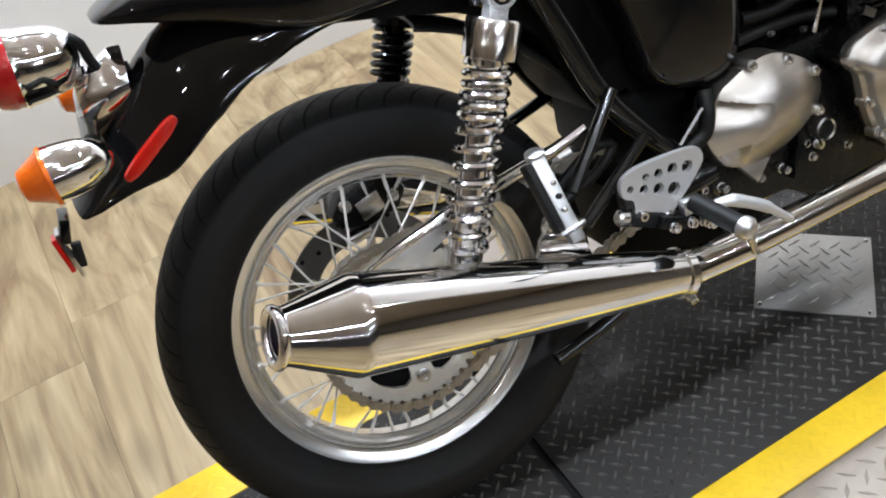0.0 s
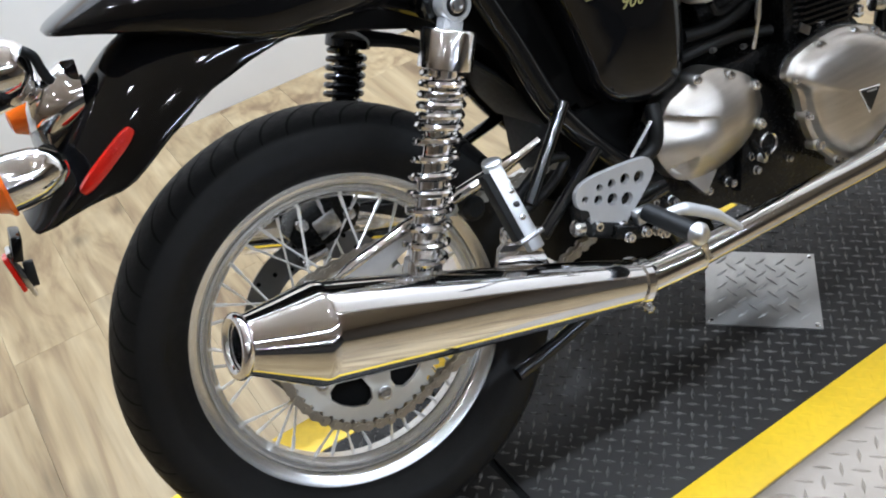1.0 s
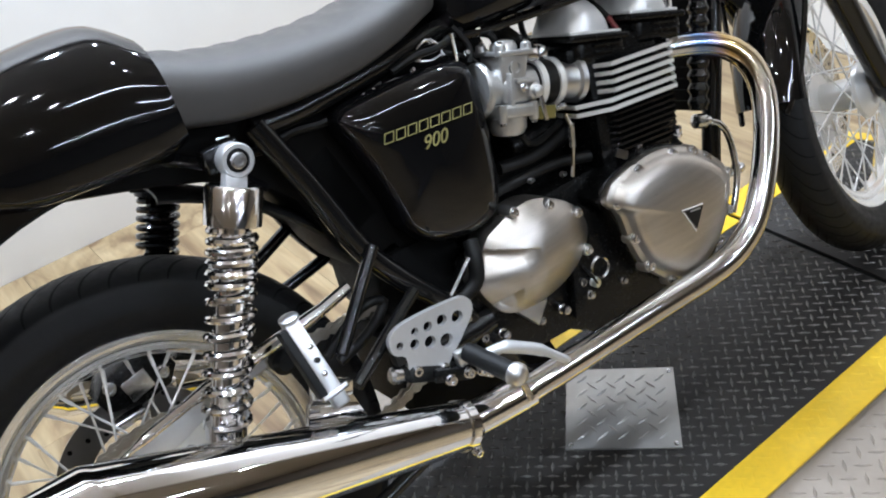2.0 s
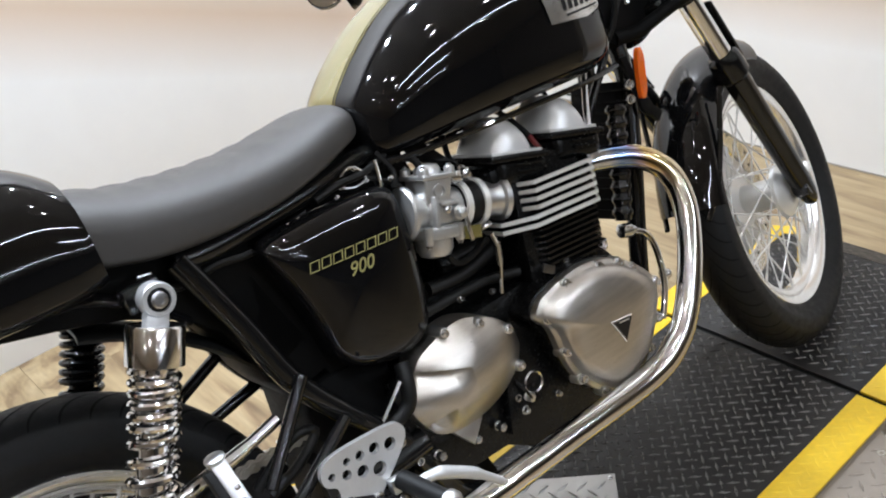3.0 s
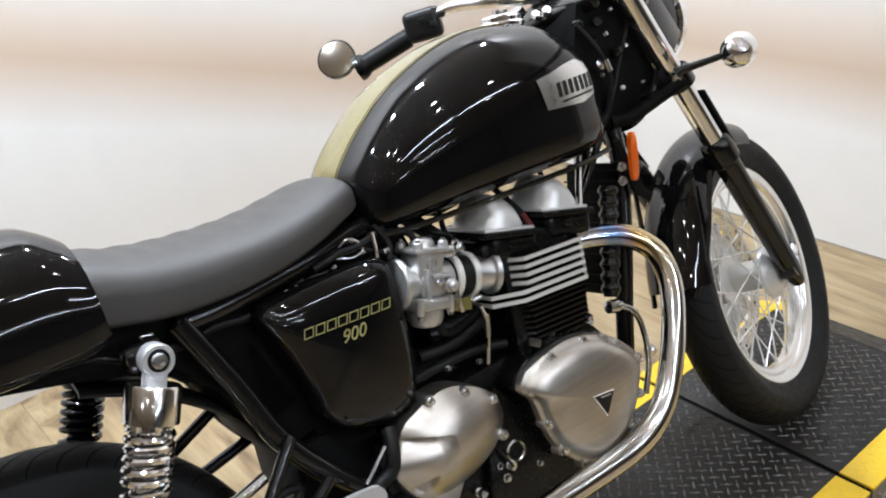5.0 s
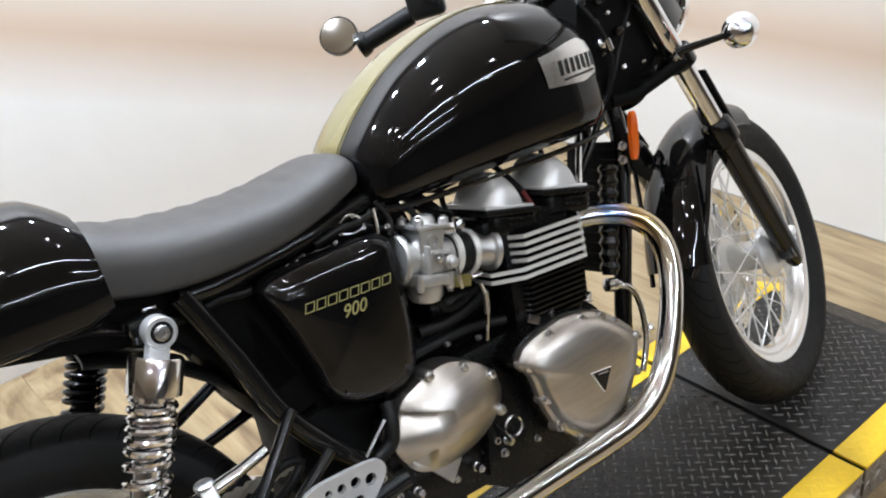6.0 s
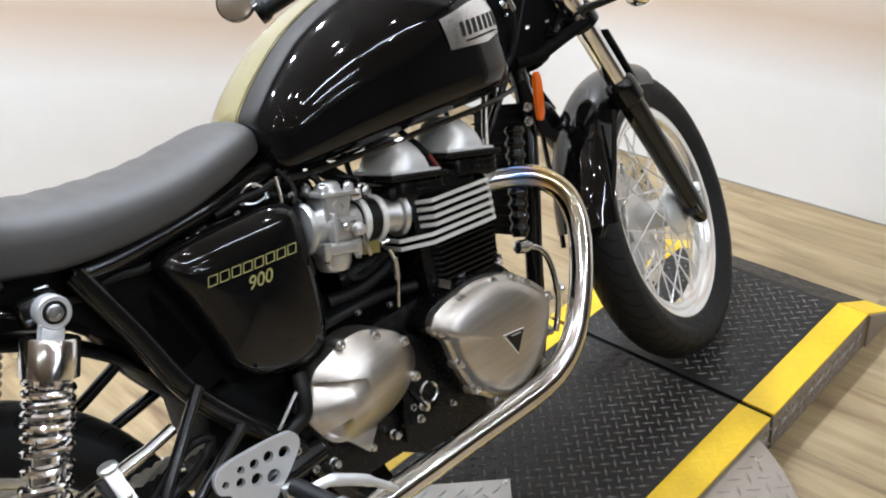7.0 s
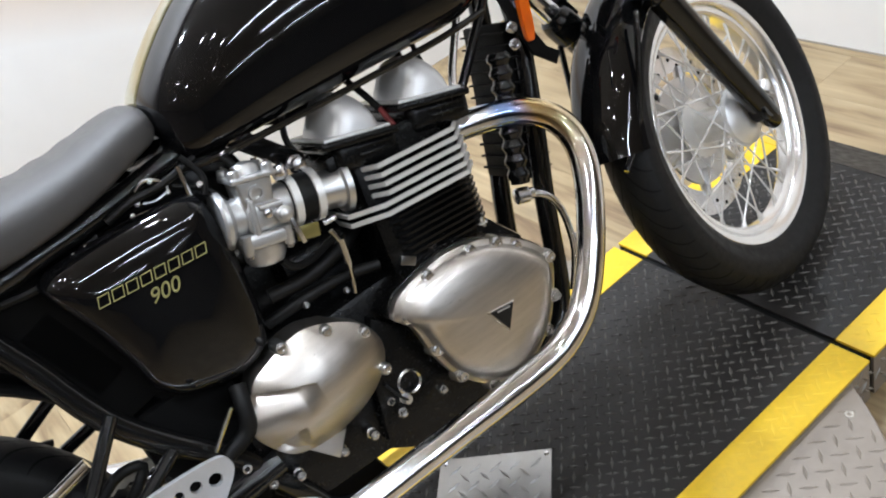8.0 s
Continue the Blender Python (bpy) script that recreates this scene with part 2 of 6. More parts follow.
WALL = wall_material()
PLAIN = mat("plain_dark_wall", (0.12, 0.115, 0.108), 0.7, 0, 0.1, 2)
TAN = mat("tan_wall_paint", (0.26, 0.22, 0.18), 0.7, 0, 0.06, 2)
CEIL = mat("ceiling_paint", (0.56, 0.52, 0.47), 0.8, 0, 0.05, 2)
thing("wall_north", box((-1.05, WALL_Y + 0.06, 1.5), (7.0, 0.12, 3.2)), WALL, "white painted wall behind the motorcycle, soft tan shading in its colour", "wall", "structure")
thing("wall_east", box((WALL_X + 0.06, 0.145, 1.5), (0.12, 2.29, 3.2)), WALL, "white painted wall ahead of the motorcycle, soft tan shading in its colour", "wall", "structure")
thing("wall_return", box((4.45, -1.06, 1.5), (4.22, 0.12, 3.2)), TAN, "plain tan wall that closes the showroom", "wall", "structure")
thing("wall_east_far", box((6.56, -6.06, 1.5), (0.12, 10.0, 3.2)), TAN, "plain tan wall that closes the showroom", "wall", "structure")
thing("wall_south", box((1.0, -11.06, 1.5), (11.0, 0.12, 3.2)), PLAIN, "plain dark wall that closes the showroom", "wall", "structure")
thing("wall_west", box((-4.56, -4.85, 1.5), (0.12, 12.3, 3.2)), TAN, "plain tan wall that closes the showroom", "wall", "structure")
thing("ceiling", box((1.0, -4.85, 3.0), (11.2, 12.5, 0.1)), CEIL, "plain beige painted ceiling", "ceiling", "structure")
floor = thing("floor", box((1.0, -4.85, FLOOR_Z - 0.055), (11.2, 12.5, 0.1)), PLAIN, "light oak vinyl plank floor", "floor", "structure")

# ---- lamps in the ceiling ----
SPOT_GLOW = glow("spot_glow", (0.95, 0.98, 1.0), 300.0)
HOUSING = mat("lamp_housing", (0.5, 0.5, 0.5), 0.5)
LAMP_COLOUR = (0.88, 0.97, 1.10)


def strip_lamp(x, y, z, length, along, watts):
    """A long tube fitting: its housing, and an area lamp in place of the tube."""
    ob = tagged(new("ceiling_lamp", None), "long white tube lamp hung from the ceiling", "lamp", "tube lamps")
    ob.matrix_world = pose(x, y, z, 0, 0, along)
    part("housing", box((0, 0, 0.035), (length + 0.04, 0.10, 0.05), 0.01), HOUSING, ob)
    for h in (-0.4, 0.4):
        part("rod", tube([(h * length, 0, 0.055), (h * length, 0, 2.952 - z)], 0.005, 8), HOUSING, ob)
    area_lamp("tube_light", (x, y, z), length, 0.035, watts, LAMP_COLOUR, (0, 0, along))


def wall_lamp(x, y, z, watts):
    """A round lamp head hung on a rod close to the wall."""
    ob = tagged(new("wall_washer", None), "round white lamp head hung near the wall", "lamp", "wall lamps")
    ob.matrix_world = pose(x, y, z)
    part("head", lathe([(0.004, 0.055), (0.006, 0.062), (0.06, 0.058), (0.09, 0.03), (0.095, 0.012)], (0, 0, 0), (0, 0, 1), 24), HOUSING, ob)
    part("rod", tube([(0, 0, 0.09), (0, 0, 2.952 - z)], 0.006, 8), HOUSING, ob)
    lamp = area_lamp("wall_light", (x, y, z), 0.09, 0.09, watts, LAMP_COLOUR)
    lamp.data.shape = "DISK"


def spot_lamp(x, y, z):
    ob = tagged(new("downlight", None), "small round white ceiling downlight", "lamp", "downlights")
    ob.matrix_world = pose(x, y, z)
    part("ring", ring_of([(0, 0.04), (0, 0.055), (-0.012, 0.052), (-0.012, 0.042)], (0, 0, 0.01), (0, 0, 1), 20), HOUSING, ob)
    part("bulb", lathe([(0, 0.036), (-0.004, 0.033), (-0.006, 0.015)], (0, 0, 0.01), (0, 0, 1), 16), SPOT_GLOW, ob, "glowing round lamp")


for x, y, along, watts in ((0.95, -3.1, 0, 27), (2.6, -3.2, 0, 18), (1.6, -5.2, 0, 27), (0.4, -7.6, 0, 26), (2.3, -7.6, 0, 26)):
    strip_lamp(x, y, 2.85, 1.5, along, watts)
for x, watts in ((-0.2, 31), (0.4, 31), (1.0, 30), (2.1, 21)):
    wall_lamp(x, 0.72, 2.6, watts)
for x, y in ((-0.15, -0.85), (1.0, -0.83), (0.03, -1.45), (1.13, -1.5), (2.2, -2.0), (3.3, -1.5), (-1.2, -0.85), (-1.2, -2.2), (0.1, -2.57), (2.67, -3.6), (-2.3, -1.5), (-0.4, -4.4)):
    spot_lamp(x, y, 2.938)
for where, target, watts in (((-0.15, -0.85, 2.92), (0.30, -0.50, 0.0), 230), ((1.0, -0.83, 2.92), (0.60, -0.60, 0.0), 40)):
    data = bpy.data.lights.new("downlight_beam", "SPOT")
    data.energy, data.color, data.spot_size, data.spot_blend, data.shadow_soft_size = watts, LAMP_COLOUR, radians(27), 1.0, 0.04
    new("downlight_beam", data).matrix_world = look(where, target)

# ---- the turntable ----
Y0, Y1, YI, YF = -0.492, 0.065, -0.422, -0.012
SEAMS = (0.2, 1.372)
ENDS = (-0.38, 1.80)
turntable = tagged(new("turntable", None), "motorcycle turntable of black tread plate with yellow edges", "turntable")


def deck_section(x0, x1, parent):
    mid, run = (x0 + x1) / 2, x1 - x0
    part("deck", box((mid, (YI + YF) / 2, -0.003), (run, YF - YI, 0.006), 0.0015), DECK_BLACK, parent, "black tread plate")
    for y0, y1 in ((Y0, YI), (YF, Y1)):
        part("edge_strip", box((mid, (y0 + y1) / 2, -0.0025), (run, y1 - y0 - 0.0006, 0.006), 0.0015), YELLOW, parent, "yellow painted edge")
    for y in (Y0 + 0.004, Y1 - 0.004):
        part("side_plate", box((mid, y, -0.048), (run, 0.006, 0.083), 0.001), TREAD_ALU, parent, "aluminium tread plate side")
    for x in (x0 + 0.004, x1 - 0.004):
        part("end_plate", box((x, (Y0 + Y1) / 2, -0.048), (0.006, Y1 - Y0 - 0.018, 0.083), 0.001), GROOVE_SHADE, parent)


G = 0.006
for x0, x1 in ((ENDS[0], SEAMS[0] - G), (SEAMS[0] + G, SEAMS[1] - G), (SEAMS[1] + G, ENDS[1])):
    deck_section(x0, x1, turntable)
# added dark filler strips keep the lit disc from showing in the seams
for x in SEAMS:
    part("seam_filler", box((x, (Y0 + Y1) / 2, -0.0095), (2 * G + 0.002, Y1 - Y0 - 0.03, 0.004), 0.0005), GROOVE_SHADE, turntable)
DISC_C, DISC_R = (0.787, -0.2), 0.605
disc = part("disc", lathe([(-0.055, DISC_R - 0.004), (-0.016, DISC_R), (-0.0125, DISC_R - 0.002), (-0.012, DISC_R - 0.006)], (*DISC_C, 0), (0, 0, 1), 128), TREAD_ALU, turntable, "round aluminium tread plate")
part("disc_base", lathe([(0, DISC_R - 0.03), (0.03, DISC_R - 0.03)], (*DISC_C, FLOOR_Z), (0, 0, 1), 64), ENGINE_BLACK, turntable)

def wedge(y0, y1, drop):
    """A short slope from the deck's front end down to the floor."""
    a, b = ENDS[1] + 0.001, ENDS[1] + 0.17
    return prism([(a, 0.0 - drop), (b, FLOOR_Z + 0.004 - drop * 0), (b, FLOOR_Z), (a, FLOOR_Z)], y0, y1)


part("ramp", wedge(YI, YF, 0), DECK_BLACK, turntable, "black sloping ramp end")
for y0, y1 in ((Y0, YI - 0.0006), (YF + 0.0006, Y1)):
    part("ramp_edge", wedge(y0 + 0.001, y1, -0.0005), YELLOW, turntable, "yellow painted ramp edge")
part("ramp_side", wedge(Y0 - 0.005, Y0, 0.004), TREAD_ALU, turntable)
GAP = mat("dark_joint", (0.30, 0.27, 0.23), 0.8)
thing("baseboard_east", box((WALL_X - 0.002, 0.14, FLOOR_Z + 0.002), (0.004, 2.28, 0.004)), GAP, "thin dark joint along the foot of the wall", "trim", "structure")

# ---- the motorcycle ----
bike = tagged(new("motorcycle", None), "black and gold cafe racer motorcycle leaning on its side stand", "motorcycle")
bike.matrix_world = pose(0.0655, -0.1928, 0.0025, -16, 0, -1.5)

def catmull_rows(rows, sub):
    """Smooths rows of four numbers."""
    a = catmull([r[:3] for r in rows], sub)
    b = catmull([(r[3], 0, 0) for r in rows], sub)
    return [(*p, q.x) for p, q in zip(a, b)]


# wheels
def wheel(name, centre, rim_r, rim_w, tyre_r, tyre_w, m, spokes):
    """A spoked wheel about the y axis; m: the pose of its steered frame."""
    c = Vector(centre)
    ax = (0, 1, 0)
    R, h = rim_r, rim_w / 2
    rim = part(name, moved(ring_of([(-h, R - 0.003), (-h + 0.003, R + 0.001), (-h + 0.006, R - 0.008), (-h + 0.012, R - 0.016), (-0.012, R - 0.021), (-0.006, R - 0.026), (0.006, R - 0.026), (0.012, R - 0.021), (h - 0.012, R - 0.016), (h - 0.006, R - 0.008), (h - 0.003, R + 0.001), (h, R - 0.003), (h - 0.001, R - 0.008), (h - 0.004, R - 0.016), (h - 0.009, R - 0.022), (h - 0.0125, R - 0.0235), (h - 0.013, R - 0.028), (0.015, R - 0.031), (0.009, R - 0.036), (-0.009, R - 0.036), (-0.015, R - 0.031), (-h + 0.013, R - 0.028), (-h + 0.0125, R - 0.0235), (-h + 0.009, R - 0.022), (-h + 0.004, R - 0.016), (-h + 0.001, R - 0.008)], c, ax, 96), m), RIM_ALU, bike, "satin aluminium spoked rim")
    T, w = tyre_r, tyre_w / 2
    prof = [(-h + 0.001, R - 0.004), (-h - 0.004, R + 0.006), (-w + 0.006, R + 0.022), (-w, R + (T - R) * 0.42), (-w + 0.003, R + (T - R) * 0.6)]
    for k in range(25):
        a = math.radians(-62 + 124 * k / 24)
        prof.append(((w - 0.003) * math.sin(a) / math.sin(math.radians(62)), T - (1 - math.cos(a)) * (T - R) * 0.62))
    prof += [(w - 0.003, R + (T - R) * 0.6), (w, R + (T - R) * 0.42), (w - 0.006, R + 0.022), (h + 0.004, R + 0.006), (h - 0.001, R - 0.004)]
    part("tyre", moved(ring_of(prof, c, ax, 120), m), TYRE, rim, "black road tyre with grooved tread", 65)
    # dark ribbons on the surface paint the shade of sunk grooves
    grooves = bmesh.new()
    for k in range(104):
        a0 = 2 * math.pi * k / 104
        side = 1 if k % 2 else -1
        rows = []
        for j in range(11):
            u = j / 10
            y = side * (0.06 + 0.90 * u) * (w - 0.003)
            ang = math.asin(min(1, abs(y) / (w - 0.003) * math.sin(math.radians(62))))
            r = T - (1 - math.cos(ang)) * (T - R) * 0.62 + 0.0005
            a = a0 + 0.36 * u - 0.16 * u * u
            wide = 0.0075 * math.sin(math.pi * (0.12 + 0.8 * u)) ** 0.7
            rows.append([grooves.verts.new(c + Vector((r * math.cos(a + da), y, r * math.sin(a + da)))) for da in (-wide, wide)])
        for p, q in zip(rows, rows[1:]):
            grooves.faces.new((p[0], p[1], q[1], q[0]))
    tagged(part("groove_shade", moved(grooves, m), GROOVE_SHADE, rim, "dark ribbons for the shade in the tread grooves"), kind="stuff")
    part("hub", moved(lathe([(-0.062, 0.02), (-0.06, 0.034), (-0.048, 0.052), (-0.04, 0.054), (-0.034, 0.03), (0.034, 0.03), (0.04, 0.054), (0.048, 0.052), (0.06, 0.034), (0.062, 0.02)], c, ax, 32), m), HUB_ALU, rim, "polished aluminium hub")
    for k in range(spokes):
        a = 2 * math.pi * k / spokes
        sidey = 0.043 if k % 2 else -0.043
        b = a + (1.15 if (k // 2) % 2 else -1.15)
        p = c + Vector((0.05 * math.cos(b), sidey, 0.05 * math.sin(b)))
        q = c + Vector(((R - 0.035) * math.cos(a), 0.006 * (1 if k % 2 else -1), (R - 0.035) * math.sin(a)))
        d = (q - p).normalized()
        bm = bmesh.new()
        add_tube(bm, [p, q - d * 0.016], 0.0017, 6)
        add_tube(bm, [q - d * 0.018, q + d * 0.004], 0.0026, 6)
        part("spoke", moved(bm, m), SPOKE, rim)
    return rim




def axle_pose(centre, axle):
    """The pose, in the bike's frame, of a wheel with that centre and axle direction in the world."""
    n = Vector(axle).normalized()
    ahead = n.cross((0, 0, 1)).normalized()
    w = Matrix((ahead, n, ahead.cross(n))).transposed().to_4x4()
    w.translation = centre
    return bike.matrix_world.inverted() @ w


RC = Vector((0, 0, 0.318))
WR = axle_pose((0.0700, -0.0862, 0.2949), (0.0638, 0.9185, -0.3902)) @ Matrix.Translation(-RC)
rear = wheel("rear_wheel", RC, 0.2225, 0.073, 0.312, 0.126, WR, 40)
RAKE, STEER = 25.6, 20.0
AX = Vector((-math.sin(radians(RAKE)), 0, math.cos(radians(RAKE))))
PIVOT = Vector((1.425, 0, 0.303)) - 0.045 * Vector((math.cos(radians(RAKE)), 0, math.sin(radians(RAKE))))
S = Matrix.Translation(PIVOT) @ Matrix.Rotation(radians(STEER), 4, AX) @ Matrix.Translation(-PIVOT)
FAX = (1.445, 0, 0.289)
WF = axle_pose((1.482, -0.146, 0.290), (-0.2664, 0.8752, -0.4038)) @ Matrix.Translation(-Vector(FAX))
front = wheel("front_wheel", FAX, 0.2245, 0.058, 0.302, 0.094, WF, 40)


def leg_x(z):
    return 1.425 + (0.303 - z) * math.tan(radians(RAKE))


# fork
for sy in (-0.095, 0.095):
    high, low = S @ Vector((leg_x(0.742), sy, 0.742)), WF @ (Vector(FAX) + Vector((0.002, sy * 0.87, 0.0)))
    run = (high - low).normalized()

    def leg_at(h):
        return low + run * h

    leg = part("fork_leg", tube([leg_at(h) for h in (-0.042, -0.032, -0.014, 0.03, 0.285, 0.32, 0.33)], [0.012, 0.016, 0.020, 0.0215, 0.024, 0.026, 0.024], 20), FRAME_BLACK, bike, "black fork slider")
    part("stanchion", tube([leg_at(0.32), leg_at((high - low).length + 0.24)], 0.0205, 20), CHROME, leg, "chrome fork tube")
    part("dust_seal", tube([leg_at(h) for h in (0.285, 0.292, 0.325, 0.338, 0.343)], [0.024, 0.030, 0.030, 0.027, 0.022], 20), FRAME_BLACK, leg, "black fork collar")
    blade = Matrix((run.cross(Vector((0, -1, 0))).normalized(), Vector((0, 1, 0)), run)).transposed().to_4x4()
    blade.translation = leg_at(0.372) + blade.to_3x3() @ Vector((0.027, 0, 0))
    part("slider_guard", moved(box((0, 0, 0), (0.007, 0.034, 0.125), 0.003), blade), FRAME_BLACK, leg, "black fork tube guard")
    part("axle_clamp", moved(lathe([(-0.016, 0.018), (-0.013, 0.021), (0.013, 0.021), (0.016, 0.018)], (FAX[0], sy * 0.87, FAX[2]), (0, 1, 0), 20), WF), FRAME_BLACK, leg)
    part("pinch_bolt", moved(lathe([(0, 0.009), (0.012, 0.010), (0.022, 0.007)], (FAX[0] + 0.014, sy * 0.97, FAX[2] + 0.020), (0.75, 0, 0.45), 12), WF), HUB_ALU, leg)
# tank
def tank_ring(x, w, top, bot, n=40):
    zc = bot + (top - bot) * 0.42
    out = []
    for k in range(n):
        a = 2 * math.pi * k / n
        cy, cz = math.cos(a), math.sin(a)
        e = 2 / (2.5 if cz > 0 else 5.0)
        y = math.copysign(abs(cy) ** e, cy) * w
        z = math.copysign(abs(cz) ** e, cz)
        out.append(Vector((x, y, zc + z * (top - zc if cz > 0 else zc - bot))))
    return out


TANK = [(0.560, 0.050, 0.796, 0.745), (0.566, 0.076, 0.811, 0.728), (0.582, 0.095, 0.828, 0.719), (0.614, 0.109, 0.856, 0.715), (0.673, 0.121, 0.896, 0.712), (0.75, 0.131, 0.927, 0.709), (0.83, 0.137, 0.944, 0.706), (0.90, 0.138, 0.942, 0.703), (0.955, 0.132, 0.932, 0.701), (0.992, 0.122, 0.912, 0.703), (1.015, 0.109, 0.889, 0.711), (1.028, 0.090, 0.864, 0.726), (1.034, 0.06, 0.838, 0.75)]
tank = part("fuel_tank", loft([tank_ring(*r) for r in catmull_rows(TANK, 3)]), BLACK_PAINT, bike, "black gloss teardrop fuel tank")
# seat
def seat_ring(x, w, top, bot, n=28):
    out = []
    for k in range(n):
        a = 2 * math.pi * k / n
        cy, cz = math.cos(a), math.sin(a)
        e = 2 / (2.8 if cz > 0 else 6)
        zc = bot + 0.3 * (top - bot)
        out.append(Vector((x, math.copysign(abs(cy) ** e, cy) * w, zc + math.copysign(abs(cz) ** e, cz) * ((top - zc) if cz > 0 else (zc - bot)))))
    return out


SEAT = [(0.165, 0.118, 0.845, 0.752), (0.19, 0.122, 0.842, 0.748), (0.245, 0.127, 0.822, 0.735), (0.317, 0.128, 0.808, 0.729), (0.397, 0.124, 0.801, 0.731), (0.459, 0.115, 0.803, 0.740), (0.52, 0.10, 0.812, 0.755), (0.55, 0.085, 0.812, 0.762), (0.562, 0.07, 0.804, 0.772)]
def ribbed(rings):
    """Shallow cross ribs pressed into the middle panel of the seat."""
    for ring in rings:
        x = ring[0].x
        for p in ring:
            if abs(p.y) < 0.085 and p.z > 0.77 and 0.2 < x < 0.5:
                p.z += 0.0020 * math.sin((x - 0.2) / 0.042 * math.pi) ** 2 * min(1.0, (0.085 - abs(p.y)) / 0.03)
    return rings


seat = part("seat", loft(ribbed([seat_ring(*r, n=56) for r in catmull_rows(SEAT, 9)])), VINYL, bike, "grey-black vinyl seat with stitched ribs")
HUMP = [(0.182, 0.124, 0.862, 0.735), (0.16, 0.124, 0.880, 0.728), (0.13, 0.122, 0.893, 0.726), (0.06, 0.118, 0.892, 0.728), (0.0, 0.112, 0.882, 0.735), (-0.08, 0.10, 0.862, 0.772), (-0.15, 0.08, 0.836, 0.798), (-0.185, 0.06, 0.823, 0.808), (-0.197, 0.03, 0.816, 0.811)]
part("seat_cowl", loft([seat_ring(*r) for r in catmull_rows(HUMP, 3)]), BLACK_PAINT, bike, "black gloss seat hump")
# rear mudguard
GUARD = catmull([(0.265, 0, 0.655), (0.225, 0, 0.705), (0.16, 0, 0.752), (0.06, 0, 0.79), (-0.05, 0, 0.80), (-0.127, 0, 0.784), (-0.171, 0, 0.759), (-0.222, 0, 0.719), (-0.266, 0, 0.680), (-0.300, 0, 0.641)], 3)
def guard_rings(path, w, drop, thick, c, end_drop=None):
    rings, full = [], drop
    for i, p in enumerate(path):
        if end_drop is not None:
            u = i / (len(path) - 1)
            drop = np.interp(u, (0, 0.22, 0.33, 0.44, 0.58, 0.72, 0.80, 1), (0.015, 0.03, 0.058, 0.085, full * 0.95, full * 0.86, full * 0.76, end_drop))
        out = (p - Vector(c)).normalized()
        arc = [(w * math.sin(a), drop * (1 - math.cos(a))) for a in [radians(d) for d in range(-90, 91, 15)]]
        outer = [p + Vector((0, y, 0)) - out * d for y, d in arc]
        inner = [p + Vector((0, y * 0.96, 0)) - out * (d + thick) for y, d in arc]
        rings.append(outer + inner[::-1])
    return rings
part("rear_mudguard", loft(guard_rings(GUARD, 0.080, 0.104, 0.004, (0, 0, 0.318), 0.008)), BLACK_PAINT, bike, "black gloss rear mudguard")
# exhaust
A, B = Vector((0.337, -0.2, 0.288)), Vector((-0.171, -0.252, 0.495))
d = (B - A)
L = d.length
MUFFLER = [(0, 0.026), (0.002, 0.031), (0.3 * L, 0.041), (0.6 * L, 0.05), (0.84 * L, 0.0565), (0.85 * L, 0.0568), (0.86 * L, 0.0555), (0.985 * L, 0.032), (L, 0.031), (L + 0.003, 0.028), (L, 0.022), (0.96 * L, 0.021), (0.8 * L, 0.020)]
muffler = part("muffler", lathe(MUFFLER, A, d, 48), CHROME, bike, "chrome reverse-cone muffler")
part("muffler", lathe(MUFFLER, (A.x + 0.065, -A.y + 0.006, A.z - 0.027), (d.x, -d.y, d.z), 40), CHROME, bike, "chrome reverse-cone muffler")
part("exhaust_pipe", tube([(0.41, 0.194, 0.260), (0.47, 0.194, 0.252), (0.65, 0.196, 0.25), (0.80, 0.2, 0.255)], 0.0198, 20, 4), CHROME, bike, "chrome exhaust pipe")
HEADER = [(0.86, -0.06, 0.575), (0.93, -0.07, 0.57), (1.0, -0.10, 0.552), (1.035, -0.13, 0.515), (1.03, -0.155, 0.46), (0.985, -0.18, 0.39), (0.93, -0.195, 0.322), (0.88, -0.2, 0.285), (0.81, -0.2, 0.268), (0.65, -0.2, 0.272), (0.45, -0.2, 0.278), (0.345, -0.2, 0.287)]
header_pipe = part("exhaust_pipe", tube(HEADER, 0.0198, 20, 5), CHROME, bike, "chrome exhaust pipe with heat-blued bend")

# ---- engine ----
crank = part("crankcase", prism([(0.44, 0.31), (0.475, 0.265), (0.60, 0.256), (0.65, 0.22), (0.84, 0.215), (0.90, 0.28), (0.92, 0.40), (0.88, 0.455), (0.70, 0.47), (0.58, 0.47), (0.46, 0.44)], -0.105, 0.13, 0.012), ENGINE_BLACK, bike, "black painted engine crankcase")
CLUTCH = [(0.685, 0.454), (0.674, 0.436), (0.691, 0.412), (0.698, 0.365), (0.714, 0.317), (0.753, 0.272), (0.788, 0.258), (0.818, 0.262), (0.864, 0.288), (0.894, 0.326), (0.915, 0.374), (0.893, 0.413), (0.844, 0.451), (0.785, 0.470), (0.732, 0.468), (0.701, 0.462)]
part("clutch_housing", dome(CLUTCH, [(1.0, -0.09), (1.02, -0.13), (1.02, -0.15), (1.0, -0.152)]), ENGINE_BLACK, crank)
clutch = part("clutch_cover", dome(CLUTCH, [(1.0, -0.150), (1.0, -0.160), (0.99, -0.164), (0.93, -0.167), (0.91, -0.170), (0.88, -0.178), (0.83, -0.183), (0.7, -0.188), (0.4, -0.192), (0.1, -0.193)]), ALU, bike, "brushed aluminium clutch cover with a triangular badge")
